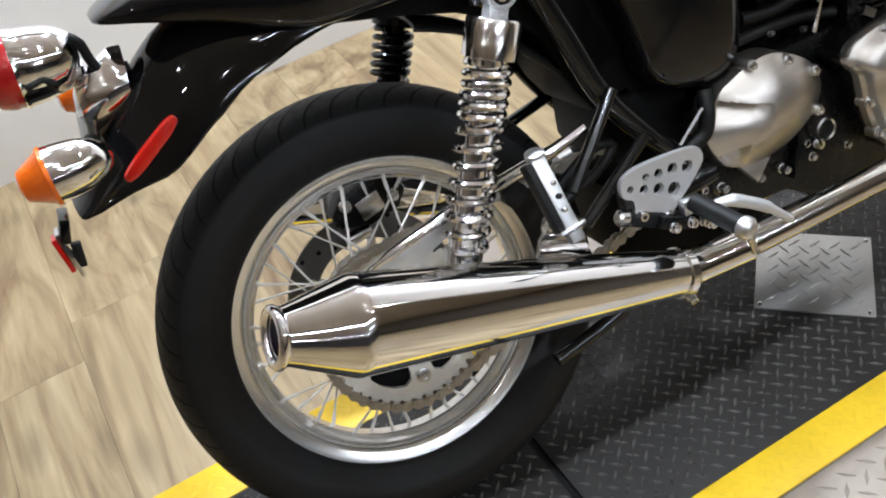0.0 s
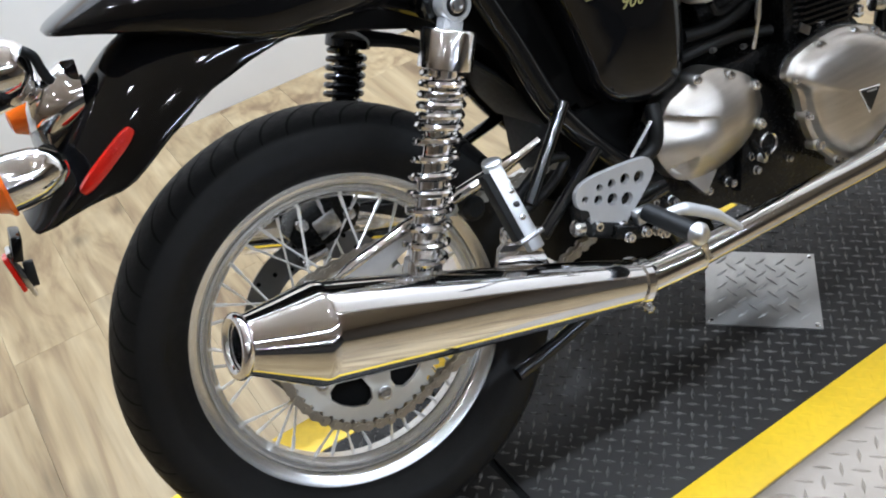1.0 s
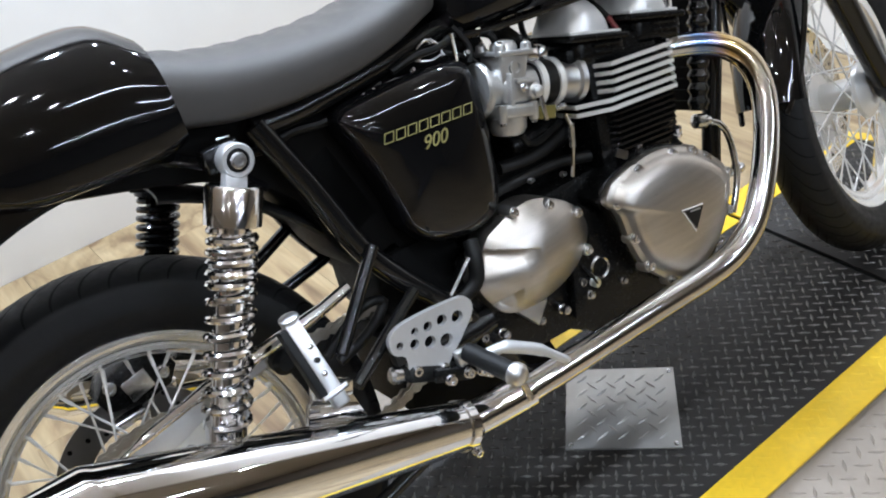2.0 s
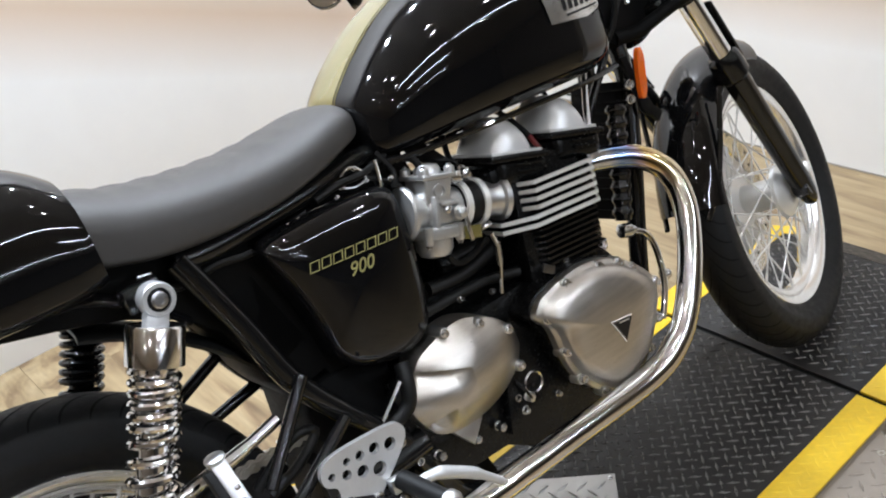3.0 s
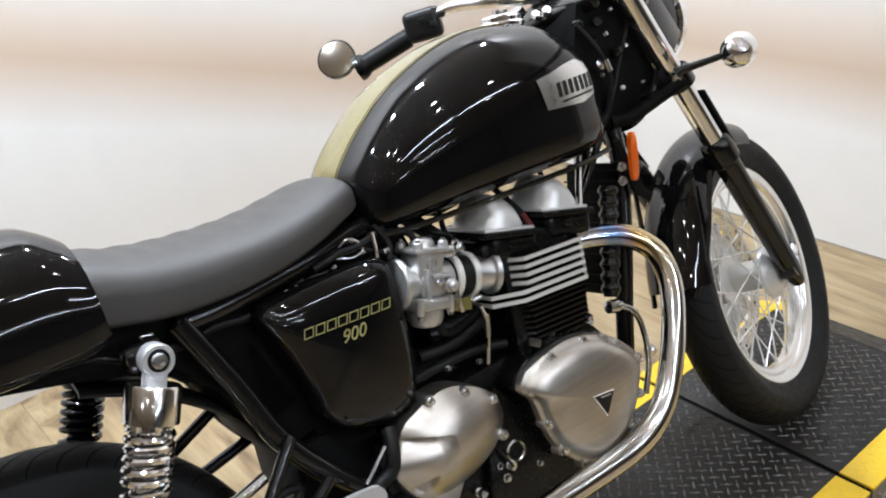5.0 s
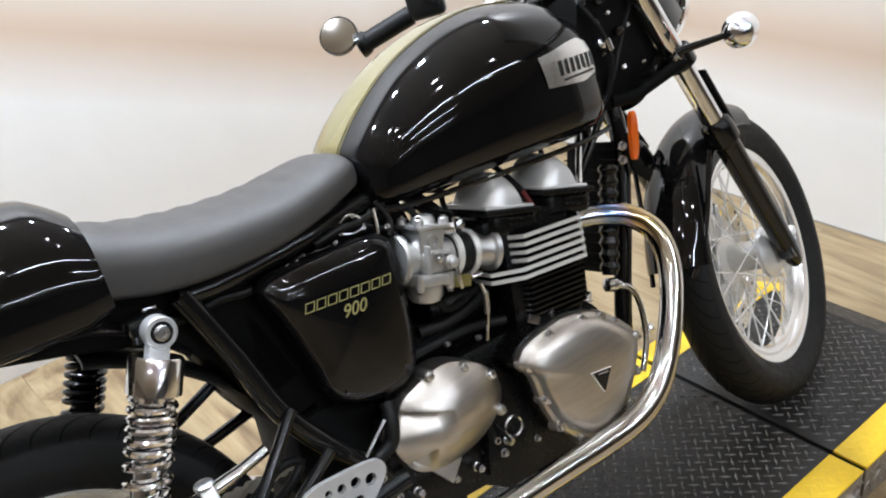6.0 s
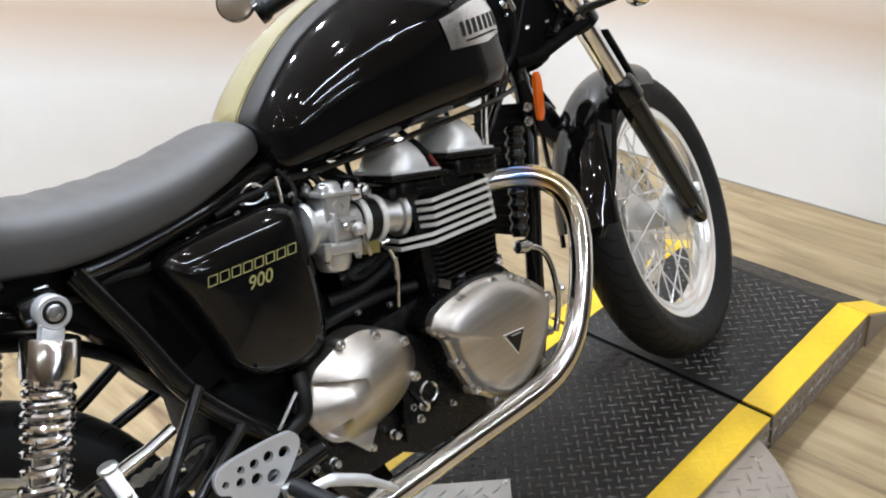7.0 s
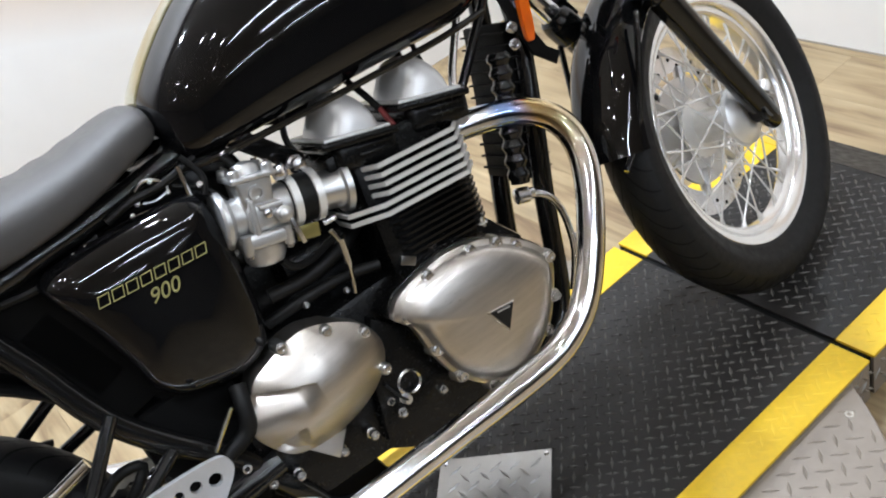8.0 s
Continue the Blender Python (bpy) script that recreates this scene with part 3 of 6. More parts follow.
for x, z in ((0.741, 0.457), (0.808, 0.452), (0.846, 0.44), (0.869, 0.42), (0.907, 0.379), (0.89, 0.327), (0.858, 0.292), (0.808, 0.268), (0.753, 0.278), (0.718, 0.318), (0.705, 0.369), (0.691, 0.428)):
    at = Vector((0.795 + (x - 0.795) * 1.015, -0.150, 0.372 + (z - 0.372) * 1.03))
    part("boss", lathe([(0, 0.0098), (0.016, 0.0095), (0.018, 0.0085)], at, (0, -1, 0), 14), ALU, clutch)
    part("bolt", hexbolt(at + Vector((0, -0.018, 0)), (0, -1, 0), 0.0062, 0.007), STEEL, clutch)
TRI = [(0.778, 0.381), (0.822, 0.373), (0.796, 0.338)]
badge = part("badge", prism(TRI, -0.1945, -0.188, 0.0012, 1), CHROME, clutch, "black triangular badge with a silver border")
cx, cz = sum(p[0] for p in TRI) / 3, sum(p[1] for p in TRI) / 3
part("badge_face", prism([(cx + (x - cx) * 0.8, cz + (z - cz) * 0.8) for x, z in TRI], -0.1965, -0.194), BLACK_PLASTIC, badge)
part("badge_bar", box((cx + 0.002, -0.1968, cz + 0.008), (0.020, 0.001, 0.0022), 0, (0, 10, 0)), SILVER_PAINT, badge)
part("maker_plate", box((0.733, -0.150, 0.486), (0.022, 0.004, 0.012), 0.001, (0, 35, 0)), DISC_STEEL, crank, "small dull steel plate")
SPROC = [(0.468, 0.435), (0.488, 0.463), (0.51, 0.474), (0.558, 0.486), (0.596, 0.479), (0.64, 0.45), (0.657, 0.415), (0.649, 0.385), (0.621, 0.36), (0.58, 0.345), (0.533, 0.341), (0.488, 0.353), (0.465, 0.384), (0.457, 0.413)]


def sprocket_cover():
    """An oval domed cover with a stepped lightning crease along its lower rear half."""
    loop = catmull([(x, 0, z) for x, z in SPROC], 12, True)
    c = Vector((0.557, 0, 0.413))
    rings = []
    levels = [(1.0, -0.09), (1.0, -0.125), (0.99, -0.131)] + [(0.99 - 0.96 * k / 34, -0.131 - 0.0305 * (1 - (1 - k / 34) ** 2)) for k in range(1, 35)]
    levels = [levels[0], levels[1]] + [(a + (b - a) * t, c + (e - c) * t) for (a, c), (b, e) in zip(levels[2:], levels[3:]) for t in (0, 0.5)] + [levels[-1]]
    for s, y in levels:
        ring = []
        for p in loop:
            q = c + (p - c) * s
            # a lightning crease: two short folds, each fading out downwards
            dip = 0.0
            for x0, z0, x1, z1, deep in ((0.455, 0.462, 0.532, 0.434, 0.017), (0.470, 0.374, 0.505, 0.381, 0.013)):
                u = (q.x - x0) / (x1 - x0)
                below = z0 + (z1 - z0) * u - q.z
                if -0.2 < u < 1.25 and below > -0.002:
                    end = min(1.0, max(0.0, (1.25 - u) / 0.3)) * min(1.0, max(0.0, (u + 0.2) / 0.2))
                    dip += deep * end * min(1.0, (below + 0.002) / 0.0022) * math.exp(-max(0.0, below) / 0.022)
            q.y = y + dip * min(1.0, (1 - s) * 9)
            ring.append(q)
        rings.append(ring)
    return loft(rings)


sproc = part("sprocket_cover", sprocket_cover(), ALU, bike, "brushed aluminium sprocket cover with a stepped crease")
for x, z in ((0.540, 0.484), (0.598, 0.468), (0.640, 0.436), (0.640, 0.377)):
    part("boss", lathe([(-0.02, 0.0085), (0.005, 0.0085), (0.007, 0.007)], (x, -0.134, z), (0, -1, 0), 14), CAST_ALU, sproc)
    part("bolt", hexbolt((x, -0.139, z), (0, -1, 0), 0.0048, 0.007), STEEL, sproc)
part("lower_tab", prism([(0.505, 0.345), (0.56, 0.338), (0.533, 0.308)], -0.128, -0.11, 0.003), CAST_ALU, sproc, "small silver lug")
for x, z in ((0.43, 0.375), (0.446, 0.335), (0.48, 0.321), (0.542, 0.31), (0.587, 0.302), (0.628, 0.327)):
    part("bolt", hexbolt((x, -0.108, z), (0, -1, 0), 0.006, 0.018), STEEL, crank)
ring = part("oil_filler", ring_of([(0, 0.014), (0, 0.0185), (-0.02, 0.0185), (-0.022, 0.016), (-0.02, 0.014)], (0.664, -0.104, 0.333), (0, 1, 0), 24), STEEL, crank, "round steel-rimmed sight glass")
part("sight_glass", lathe([(0, 0.0139), (0.01, 0.0139), (0.012, 0.010)], (0.664, -0.108, 0.333), (0, -1, 0), 20), BLACK_PLASTIC, crank)
for x, z, r in ((0.635, 0.302, 0.0055), (0.700, 0.292, 0.0042)):
    part("bolt", hexbolt((x, -0.120, z), (0, -1, 0), r, 0.008), STEEL, crank)
part("neutral_switch", lathe([(0, 0.009), (0.008, 0.009), (0.010, 0.0065), (0.018, 0.006)], (0.646, -0.112, 0.318), (0.2, -1, -0.2), 14), CAST_ALU, crank, "small silver switch")
part("switch_wire", tube([(0.648, -0.128, 0.316), (0.640, -0.135, 0.330), (0.632, -0.128, 0.352)], 0.0022, 8, 3), RUBBER, crank)
part("gear_cover", prism([(0.60, 0.28), (0.70, 0.245), (0.73, 0.30), (0.70, 0.40), (0.66, 0.44), (0.62, 0.36)], -0.122, -0.10, 0.006), ENGINE_BLACK, crank)

# cylinders, with fins, in a frame that leans forward
E6 = Matrix.Translation((0.80, 0, 0.55)) @ Matrix.Rotation(radians(6), 4, "Y") @ Matrix.Translation((-0.80, 0, -0.55))
barrel = part("cylinder_block", moved(box((0.795, 0, 0.54), (0.135, 0.25, 0.19), 0.008), E6), ENGINE_BLACK, bike, "black cylinder block with silver-edged fins")


def fin_outline(g, rear):
    return [(0.735 - rear + g, -0.118), (0.752 - rear * 0.3 + g, -0.147), (0.868, -0.147), (0.895, -0.112), (0.895, 0.112), (0.868, 0.147), (0.752, 0.147), (0.735 - rear, 0.118)]


def fin(z, thick, shrink, rear):
    pts = [(0.81 + (x - 0.81) * shrink, y * shrink) for x, y in fin_outline(0, rear)]
    bm = bmesh.new()
    a = [bm.verts.new((x, y, z)) for x, y in pts]
    b = [bm.verts.new((x, y, z + thick)) for x, y in pts]
    bm.faces.new(a[::-1])
    bm.faces.new(b)
    for i in range(8):
        bm.faces.new((a[i], a[(i + 1) % 8], b[(i + 1) % 8], b[i]))
    return moved(bm, E6)


def fin_edge(z, thick, rear):
    """The machined bright edge that runs round a fin's rim."""
    pts = fin_outline(0, rear)
    bm = bmesh.new()
    rows = []
    for k, (x, y) in enumerate(pts):
        o = Vector((x - 0.81, y, 0)).normalized()
        rows.append([bm.verts.new(Vector((x, y, z + h)) + o * d) for d, h in ((-0.003, 0.0002), (0.0012, 0.0002), (0.0012, thick), (-0.003, thick))])
    for i in range(8):
        p, q = rows[i], rows[(i + 1) % 8]
        for j in range(4):
            bm.faces.new((p[j], q[j], q[(j + 1) % 4], p[(j + 1) % 4]))
    bmesh.ops.recalc_face_normals(bm, faces=bm.faces)
    return moved(bm, E6)


for k in range(6):
    z = 0.5415 + 0.0122 * k
    rear_run = 0.035 if k < 2 else 0.0
    part("fin", fin(z, 0.0042, 0.99, rear_run), ENGINE_BLACK, barrel)
    part("fin_edge", fin_edge(z, 0.0058, rear_run), FIN_EDGE, barrel, "machined silver fin edge")
for k in range(8):
    part("fin", fin(0.4685 + 0.009 * k, 0.0034, 0.965 - 0.003 * (7 - k), 0.0), FRAME_BLACK, barrel)
part("head", moved(box((0.80, -0.02, 0.622), (0.20, 0.20, 0.03), 0.006), E6), ENGINE_BLACK, barrel)
for x, z in ((0.775, 0.468), (0.855, 0.462)):
    part("bolt", hexbolt((x, -0.135, z), (0, -0.4, 1), 0.007, 0.014), STEEL, barrel)


def rocker(x0, x1, z0, top, slope):
    """A domed satin cam cover with a flared skirt at its rear foot, running across the engine."""
    mid, w, h = (x0 + x1) / 2, (x1 - x0) / 2, top - z0
    rings = []
    for k in range(21):
        v = -1 + 2 * k / 20
        y = -0.066 + 0.056 * math.sin(v * math.pi / 2)
        s = max(0.0, 1 - abs((y + 0.066) / 0.056) ** 2.6) ** (1 / 2.6)
        s = max(s, 0.18)
        row = []
        for i in range(25):
            a = math.pi * i / 24
            c, sz = math.cos(a), math.sin(a)
            px = mid + 0.003 + w * 0.82 * (0.35 + 0.65 * s) * c
            foot = max(0.0, 1 - sz / 0.55) ** 1.6
            if c < 0:
                px -= 0.018 * foot * s
            row.append(Vector((px, y, z0 + h * s * sz**0.72 - slope * (px - mid))))
        rings.append(row)
    return loft(rings)


for x0, x1, z0, top in ((0.728, 0.809, 0.650, 0.708), (0.840, 0.922, 0.642, 0.700)):
    mid = (x0 + x1) / 2
    cover = part("cam_cover", rocker(x0, x1, z0, top, 0.28), CAM_SATIN, bike, "satin domed aluminium cam cover")
    part("cam_skirt", box((mid - 0.007, -0.068, z0 + 0.0045), (x1 - x0 + 0.012, 0.122, 0.006), 0.0025, (0, 15.6, 0), 3), CAM_SATIN, cover, "satin aluminium flange")
    part("cam_flange", box((mid - 0.009, -0.072, z0 - 0.001), (x1 - x0 + 0.026, 0.134, 0.010), 0.004, (0, 15.6, 0), 3), ENGINE_BLACK, cover)
    part("cam_box", box((mid - 0.004, -0.068, z0 - 0.022), (x1 - x0 + 0.010, 0.122, 0.040), 0.014, (0, 14, 0), 4), ENGINE_BLACK, cover)
    for k in range(2):
        part("rib", box((mid + 0.006, -0.07, z0 - 0.016 - 0.010 * k), (0.05, 0.126, 0.0045), 0.002, (0, 14, 0)), ENGINE_BLACK, cover)
LEAD = mat("dark_red_lead", (0.16, 0.012, 0.012), 0.5)
part("plug_lead", tube([(0.817, -0.095, 0.66), (0.817, -0.108, 0.64), (0.82, -0.118, 0.612)], 0.004, 8, 4), LEAD, barrel, "dark red spark plug lead")
part("lead_sleeve", tube([(0.81, -0.02, 0.72), (0.815, -0.06, 0.69), (0.817, -0.096, 0.658)], 0.005, 8, 4), RUBBER, barrel)
part("plug_cap", lathe([(0, 0.008), (0.02, 0.009), (0.024, 0.006)], (0.817, -0.114, 0.60), (0, 0, 1), 12), SILVER_PAINT, barrel)
part("oil_feed", tube([(0.905, -0.115, 0.598), (0.91, -0.118, 0.625), (0.935, -0.10, 0.655), (1.0, -0.05, 0.70)], 0.0055, 10, 4), STEEL, barrel, "chrome oil feed pipe")
part("banjo_bolt", lathe([(0, 0.008), (0.004, 0.010), (0.014, 0.010), (0.018, 0.006)], (0.905, -0.108, 0.596), (0, -1, 0), 14), CAST_ALU, barrel)

# carburettor on its intake stub
CA, CB = Vector((0.560, -0.105, 0.648)), Vector((0.725, -0.105, 0.602))
cd = (CB - CA).normalized()


def along(h):
    return CA + cd * h


carb = part("carburettor", lathe([(0.0, 0.024), (0.0, 0.034), (0.003, 0.0365), (0.008, 0.0365), (0.011, 0.031), (0.016, 0.0245), (0.03, 0.0235), (0.06, 0.0255), (0.08, 0.027), (0.1, 0.024)], CA, cd, 28), CAST_LIGHT, bike, "cast aluminium carburettor")
cz_ = Vector((0, -1, 0)).cross(cd).normalized()
CM = Matrix((cd, Vector((0, 1, 0)), -cz_ if cz_.z < 0 else cz_)).transposed().to_4x4()
CM.translation = along(0.047) + Vector((0, -0.004, 0))


def carb_box(name, x, y, z, sx, sy, sz, bevel, seg=3):
    return part(name, moved(box((x, y, z), (sx, sy, sz), bevel, segments=seg), CM), CAST_LIGHT, carb)


def carb_turned(name, profile, at, axis, material=None, n=20, label=""):
    return part(name, moved(lathe(profile, at, axis, n), CM), material or CAST_LIGHT, carb, label)


def taper(z0, z1, a, b, bevel):
    """A block that widens upwards: half sizes a at z0 and b at z1."""
    bm = loft([[Vector((sx * w, sy * d, z)) for sx, sy in ((-1, -1), (1, -1), (1, 1), (-1, 1))] for z, (w, d) in ((z0, a), (z1, b))])
    bmesh.ops.bevel(bm, geom=bm.edges[:], offset=bevel, segments=3, affect="EDGES", profile=0.6)
    return bm


carb_box("main_body", 0.004, 0, -0.004, 0.044, 0.050, 0.036, 0.009)
part("slide_housing", moved(taper(0.004, 0.043, (0.0185, 0.021), (0.023, 0.0255), 0.005), CM), CAST_LIGHT, carb)
carb_box("cap_flange", 0.0, 0, 0.0455, 0.056, 0.060, 0.007, 0.0025)
carb_turned("cap_dome", [(0, 0.019), (0.008, 0.018), (0.013, 0.014), (0.015, 0.005)], (0, 0, 0.048), (0, 0, 1), n=24)
for x, y in ((-0.021, -0.022), (0.021, -0.022), (-0.021, 0.022), (0.021, 0.022)):
    carb_turned("cap_post", [(0, 0.0075), (0.009, 0.007), (0.011, 0.005)], (x, y, 0.047), (0, 0, 1), n=14)
    part("screw", moved(hexbolt((x, y, 0.057), (0, 0, 1), 0.0035, 0.004), CM), STEEL, carb)
part("housing_ring", moved(ring_of([(0, 0.0065), (0, 0.0098), (-0.004, 0.0098), (-0.004, 0.0065)], (0, -0.0235, 0.026), (0, 1, 0), 24), CM), CAST_LIGHT, carb)
carb_box("body_rib", -0.011, -0.025, -0.004, 0.007, 0.012, 0.048, 0.0025)
carb_box("body_rib", 0.012, -0.026, 0.008, 0.030, 0.010, 0.006, 0.0025)
carb_turned("throttle_pivot", [(0, 0.0105), (0.010, 0.0105), (0.012, 0.008), (0.018, 0.0075), (0.020, 0.004)], (0.024, -0.024, -0.006), (0, -1, 0))
carb_turned("jet_plug", [(0, 0.0055), (0.006, 0.0055), (0.007, 0.0035)], (0.006, -0.027, 0.0), (0, -1, 0), STEEL, 12)
carb_box("bowl_flange", -0.002, -0.002, -0.030, 0.062, 0.060, 0.018, 0.005)
part("flange_line", moved(ring_of([(0, 0.0255), (0, 0.0275), (-0.002, 0.0275), (-0.002, 0.0255)], (-0.002, 0, -0.041), (0, 0, 1), 28), CM), CAST_LIGHT, carb)
carb_turned("float_bowl", [(0, 0.0265), (0.016, 0.0255), (0.024, 0.021), (0.027, 0.012)], (-0.002, -0.002, -0.038), (0, 0, -1), n=28)
for x, y in ((-0.027, -0.027), (0.024, -0.027), (0.024, 0.02)):
    carb_turned("bowl_lug", [(-0.012, 0.0065), (0.010, 0.0065), (0.012, 0.005)], (x, y, -0.032), (0, 0, -1), n=12)
    part("screw", moved(hexbolt((x, y, -0.044), (0, 0, -1), 0.0038, 0.004), CM), STEEL, carb)
part("throttle_link", moved(box((0.034, -0.035, -0.026), (0.006, 0.003, 0.042), 0.001, (0, -14, 0)), CM), STEEL, carb)
carb_turned("cable_anchor", [(0, 0.008), (0.006, 0.010), (0.013, 0.010), (0.016, 0.006)], (0.030, -0.012, 0.040), (0.8, -0.5, 0.1), STEEL, 14)
part("cable_elbow", tube([(0.612, -0.108, 0.69), (0.607, -0.105, 0.708), (0.590, -0.09, 0.716), (0.56, -0.07, 0.72)], 0.005, 10, 4), RUBBER, carb, "black cable elbow")
part("brass_tag", box((0.645, -0.128, 0.585), (0.030, 0.003, 0.018), 0.0008, (0, 18, 0)), GOLD, carb, "small brass plate")
part("overflow_hose", tube([(0.60, -0.12, 0.57), (0.612, -0.115, 0.552), (0.64, -0.105, 0.545), (0.69, -0.09, 0.55)], 0.005, 8, 4), RUBBER, carb)
boot = part("intake_boot", lathe([(0, 0.029), (0.004, 0.031), (0.034, 0.031), (0.038, 0.029)], along(0.088), cd, 28), RUBBER, carb, "black rubber intake boot")
for h in (0.089, 0.119):
    part("hose_clamp", lathe([(0, 0.0320), (0.0005, 0.0336), (0.0098, 0.0336), (0.0103, 0.0320)], along(h), cd, 28), FIN_EDGE, carb, "steel hose clamp")
    part("clamp_screw", tube([along(h + 0.004) + Vector((-0.008, -0.008, -0.037)), along(h + 0.004) + Vector((0.010, -0.008, -0.038))], 0.004, 8), STEEL, carb)
part("intake_stub", lathe([(0, 0.025), (0.02, 0.025), (0.03, 0.027), (0.032, 0.033), (0.04, 0.034)], along(0.128), cd, 28), CAST_ALU, carb, "cast intake stub")
part("airbox_neck", prism([(0.52, 0.738), (0.60, 0.738), (0.632, 0.715), (0.645, 0.66), (0.63, 0.60), (0.54, 0.58)], -0.045, 0.06, 0.012), FRAME_DULL, bike, "black airbox neck")
part("rear_engine_cover", prism([(0.55, 0.46), (0.74, 0.46), (0.745, 0.56), (0.71, 0.59), (0.60, 0.585), (0.55, 0.55)], -0.035, 0.08, 0.012), ENGINE_BLACK, bike, "black starter cover")
part("bracket", box((0.668, -0.058, 0.684), (0.10, 0.006, 0.026), 0.002, (0, 50, 0)), FRAME_BLACK, bike, "black engine bracket")
for pts, r, m_ in (
    ([(0.500, -0.098, 0.728), (0.513, -0.102, 0.735), (0.528, -0.100, 0.726), (0.532, -0.100, 0.712), (0.515, -0.100, 0.708), (0.500, -0.098, 0.712)], 0.0022, STEEL),
    ([(0.556, -0.095, 0.728), (0.552, -0.098, 0.70), (0.549, -0.10, 0.685)], 0.0034, SPRING_CHROME),
    ([(0.565, -0.09, 0.735), (0.575, -0.10, 0.705), (0.565, -0.105, 0.685)], 0.004, RUBBER),
    ([(0.455, -0.10, 0.715), (0.49, -0.105, 0.722), (0.53, -0.10, 0.72), (0.58, -0.085, 0.725)], 0.005, RUBBER),
    ([(0.54, -0.09, 0.71), (0.57, -0.10, 0.69), (0.585, -0.11, 0.66)], 0.0032, RUBBER),
):
    part("wire", tube(pts, r, 8, 4), m_, bike)
for x, z, r in ((0.519, 0.730, 0.005), (0.530, 0.708, 0.004), (0.566, 0.697, 0.0055), (0.543, 0.687, 0.0045), (0.482, 0.706, 0.004), (0.494, 0.715, 0.005), (0.405, 0.702, 0.005), (0.420, 0.703, 0.004)):
    part("clip", hexbolt((x, -0.100, z), (0.2, -1, 0.4), r * 0.55, 0.006), STEEL, bike)
part("bracket_nut", lathe([(0, 0.012), (0.008, 0.012), (0.010, 0.009), (0.02, 0.009), (0.022, 0.005)], (0.684, -0.085, 0.655), (0, -1, 0), 12), STEEL, bike)
part("throttle_cable", tube([(0.668, -0.135, 0.572), (0.672, -0.135, 0.545), (0.668, -0.13, 0.515), (0.660, -0.125, 0.482)], 0.0032, 8, 4), CHROME, bike, "bright throttle cable end")
part("cable_barrel", tube([(0.673, -0.135, 0.556), (0.669, -0.131, 0.523)], 0.0048, 8), STEEL, bike)
part("breather_hose", tube([(0.57, -0.09, 0.53), (0.62, -0.095, 0.525), (0.68, -0.09, 0.53), (0.72, -0.07, 0.54)], 0.010, 10, 4), RUBBER, bike)
part("wiring_loom", tube([(0.55, -0.085, 0.50), (0.60, -0.10, 0.505), (0.66, -0.10, 0.50), (0.71, -0.11, 0.49)], 0.008, 10, 4), RUBBER, bike)
part("starter_motor", lathe([(0, 0.02), (0.004, 0.028), (0.10, 0.028), (0.11, 0.018)], (0.60, -0.06, 0.54), (1, 0, -0.1), 20), ENGINE_BLACK, bike)
for x, z in ((0.655, 0.485), (0.60, 0.50)):
    part("bolt", hexbolt((x, -0.108, z), (0, -1, 0.3), 0.0036, 0.008), DISC_STEEL, crank)

# ---- exhaust fittings ----
part("clamp", ring_of([(-0.006, 0.030), (-0.006, 0.034), (0.006, 0.034), (0.006, 0.030)], A + (B - A).normalized() * 0.003, B - A, 32), CHROME, muffler, "chrome muffler clamp")
part("clamp_bolt", hexbolt((0.335, -0.214, 0.257), (0, -1, -0.4), 0.006, 0.01), STEEL, muffler)
part("tip_ring", ring_of([(0.002 + 0.0062 * math.cos(a), 0.0288 + 0.0062 * math.sin(a)) for a in [2 * math.pi * k / 12 for k in range(12)]], B, B - A, 40), CHROME, muffler)
part("hanger", prism([(0.155, 0.378), (0.235, 0.352), (0.225, 0.40), (0.195, 0.425), (0.17, 0.41)], -0.175, -0.165, 0.002), CHROME, muffler, "chrome muffler hanger")
part("pipe_clamp", tube([(0.44, -0.2, 0.2785), (0.352, -0.2, 0.2868)], 0.0245, 20), CHROME, muffler, "chrome pipe sleeve")
flange = part("exhaust_flange", lathe([(0, 0.03), (0.01, 0.034), (0.02, 0.034), (0.024, 0.026)], (0.875, -0.06, 0.578), (1, -0.1, -0.08), 24), CAST_ALU, bike, "finned exhaust flange")

# ---- side panel and airbox ----
PANEL = [(0.363, 0.695), (0.39, 0.703), (0.485, 0.702), (0.546, 0.692), (0.556, 0.653), (0.552, 0.579), (0.539, 0.51), (0.515, 0.486), (0.476, 0.482), (0.425, 0.497), (0.399, 0.528), (0.393, 0.563), (0.377, 0.628), (0.36, 0.678)]
PANEL = [(0.462 + (x - 0.462) * 1.05, 0.60 + (z - 0.60) * 1.045 - 0.002) for x, z in PANEL]
panel = part("side_panel", dome(PANEL, [(0.98, -0.06), (1.0, -0.098), (0.995, -0.106), (0.975, -0.114), (0.93, -0.122), (0.86, -0.1275), (0.7, -0.132), (0.4, -0.135), (0.05, -0.136)], None, 5), BLACK_PAINT, bike, "black gloss side panel with gold lettering")
part("airbox", prism([(0.33, 0.70), (0.56, 0.715), (0.57, 0.60), (0.53, 0.47), (0.42, 0.44), (0.38, 0.52), (0.35, 0.62)], -0.07, 0.09, 0.012), MATTE_BLACK, bike, "black airbox")
part("inner_mudguard", loft(guard_rings([Vector((0.400 * math.cos(radians(a)), 0, 0.318 + 0.400 * math.sin(radians(a)))) for a in range(26, 74, 4)], 0.065, 0.012, 0.004, (0, 0, 0.318))), BLACK_PLASTIC, bike, "black inner mudguard")


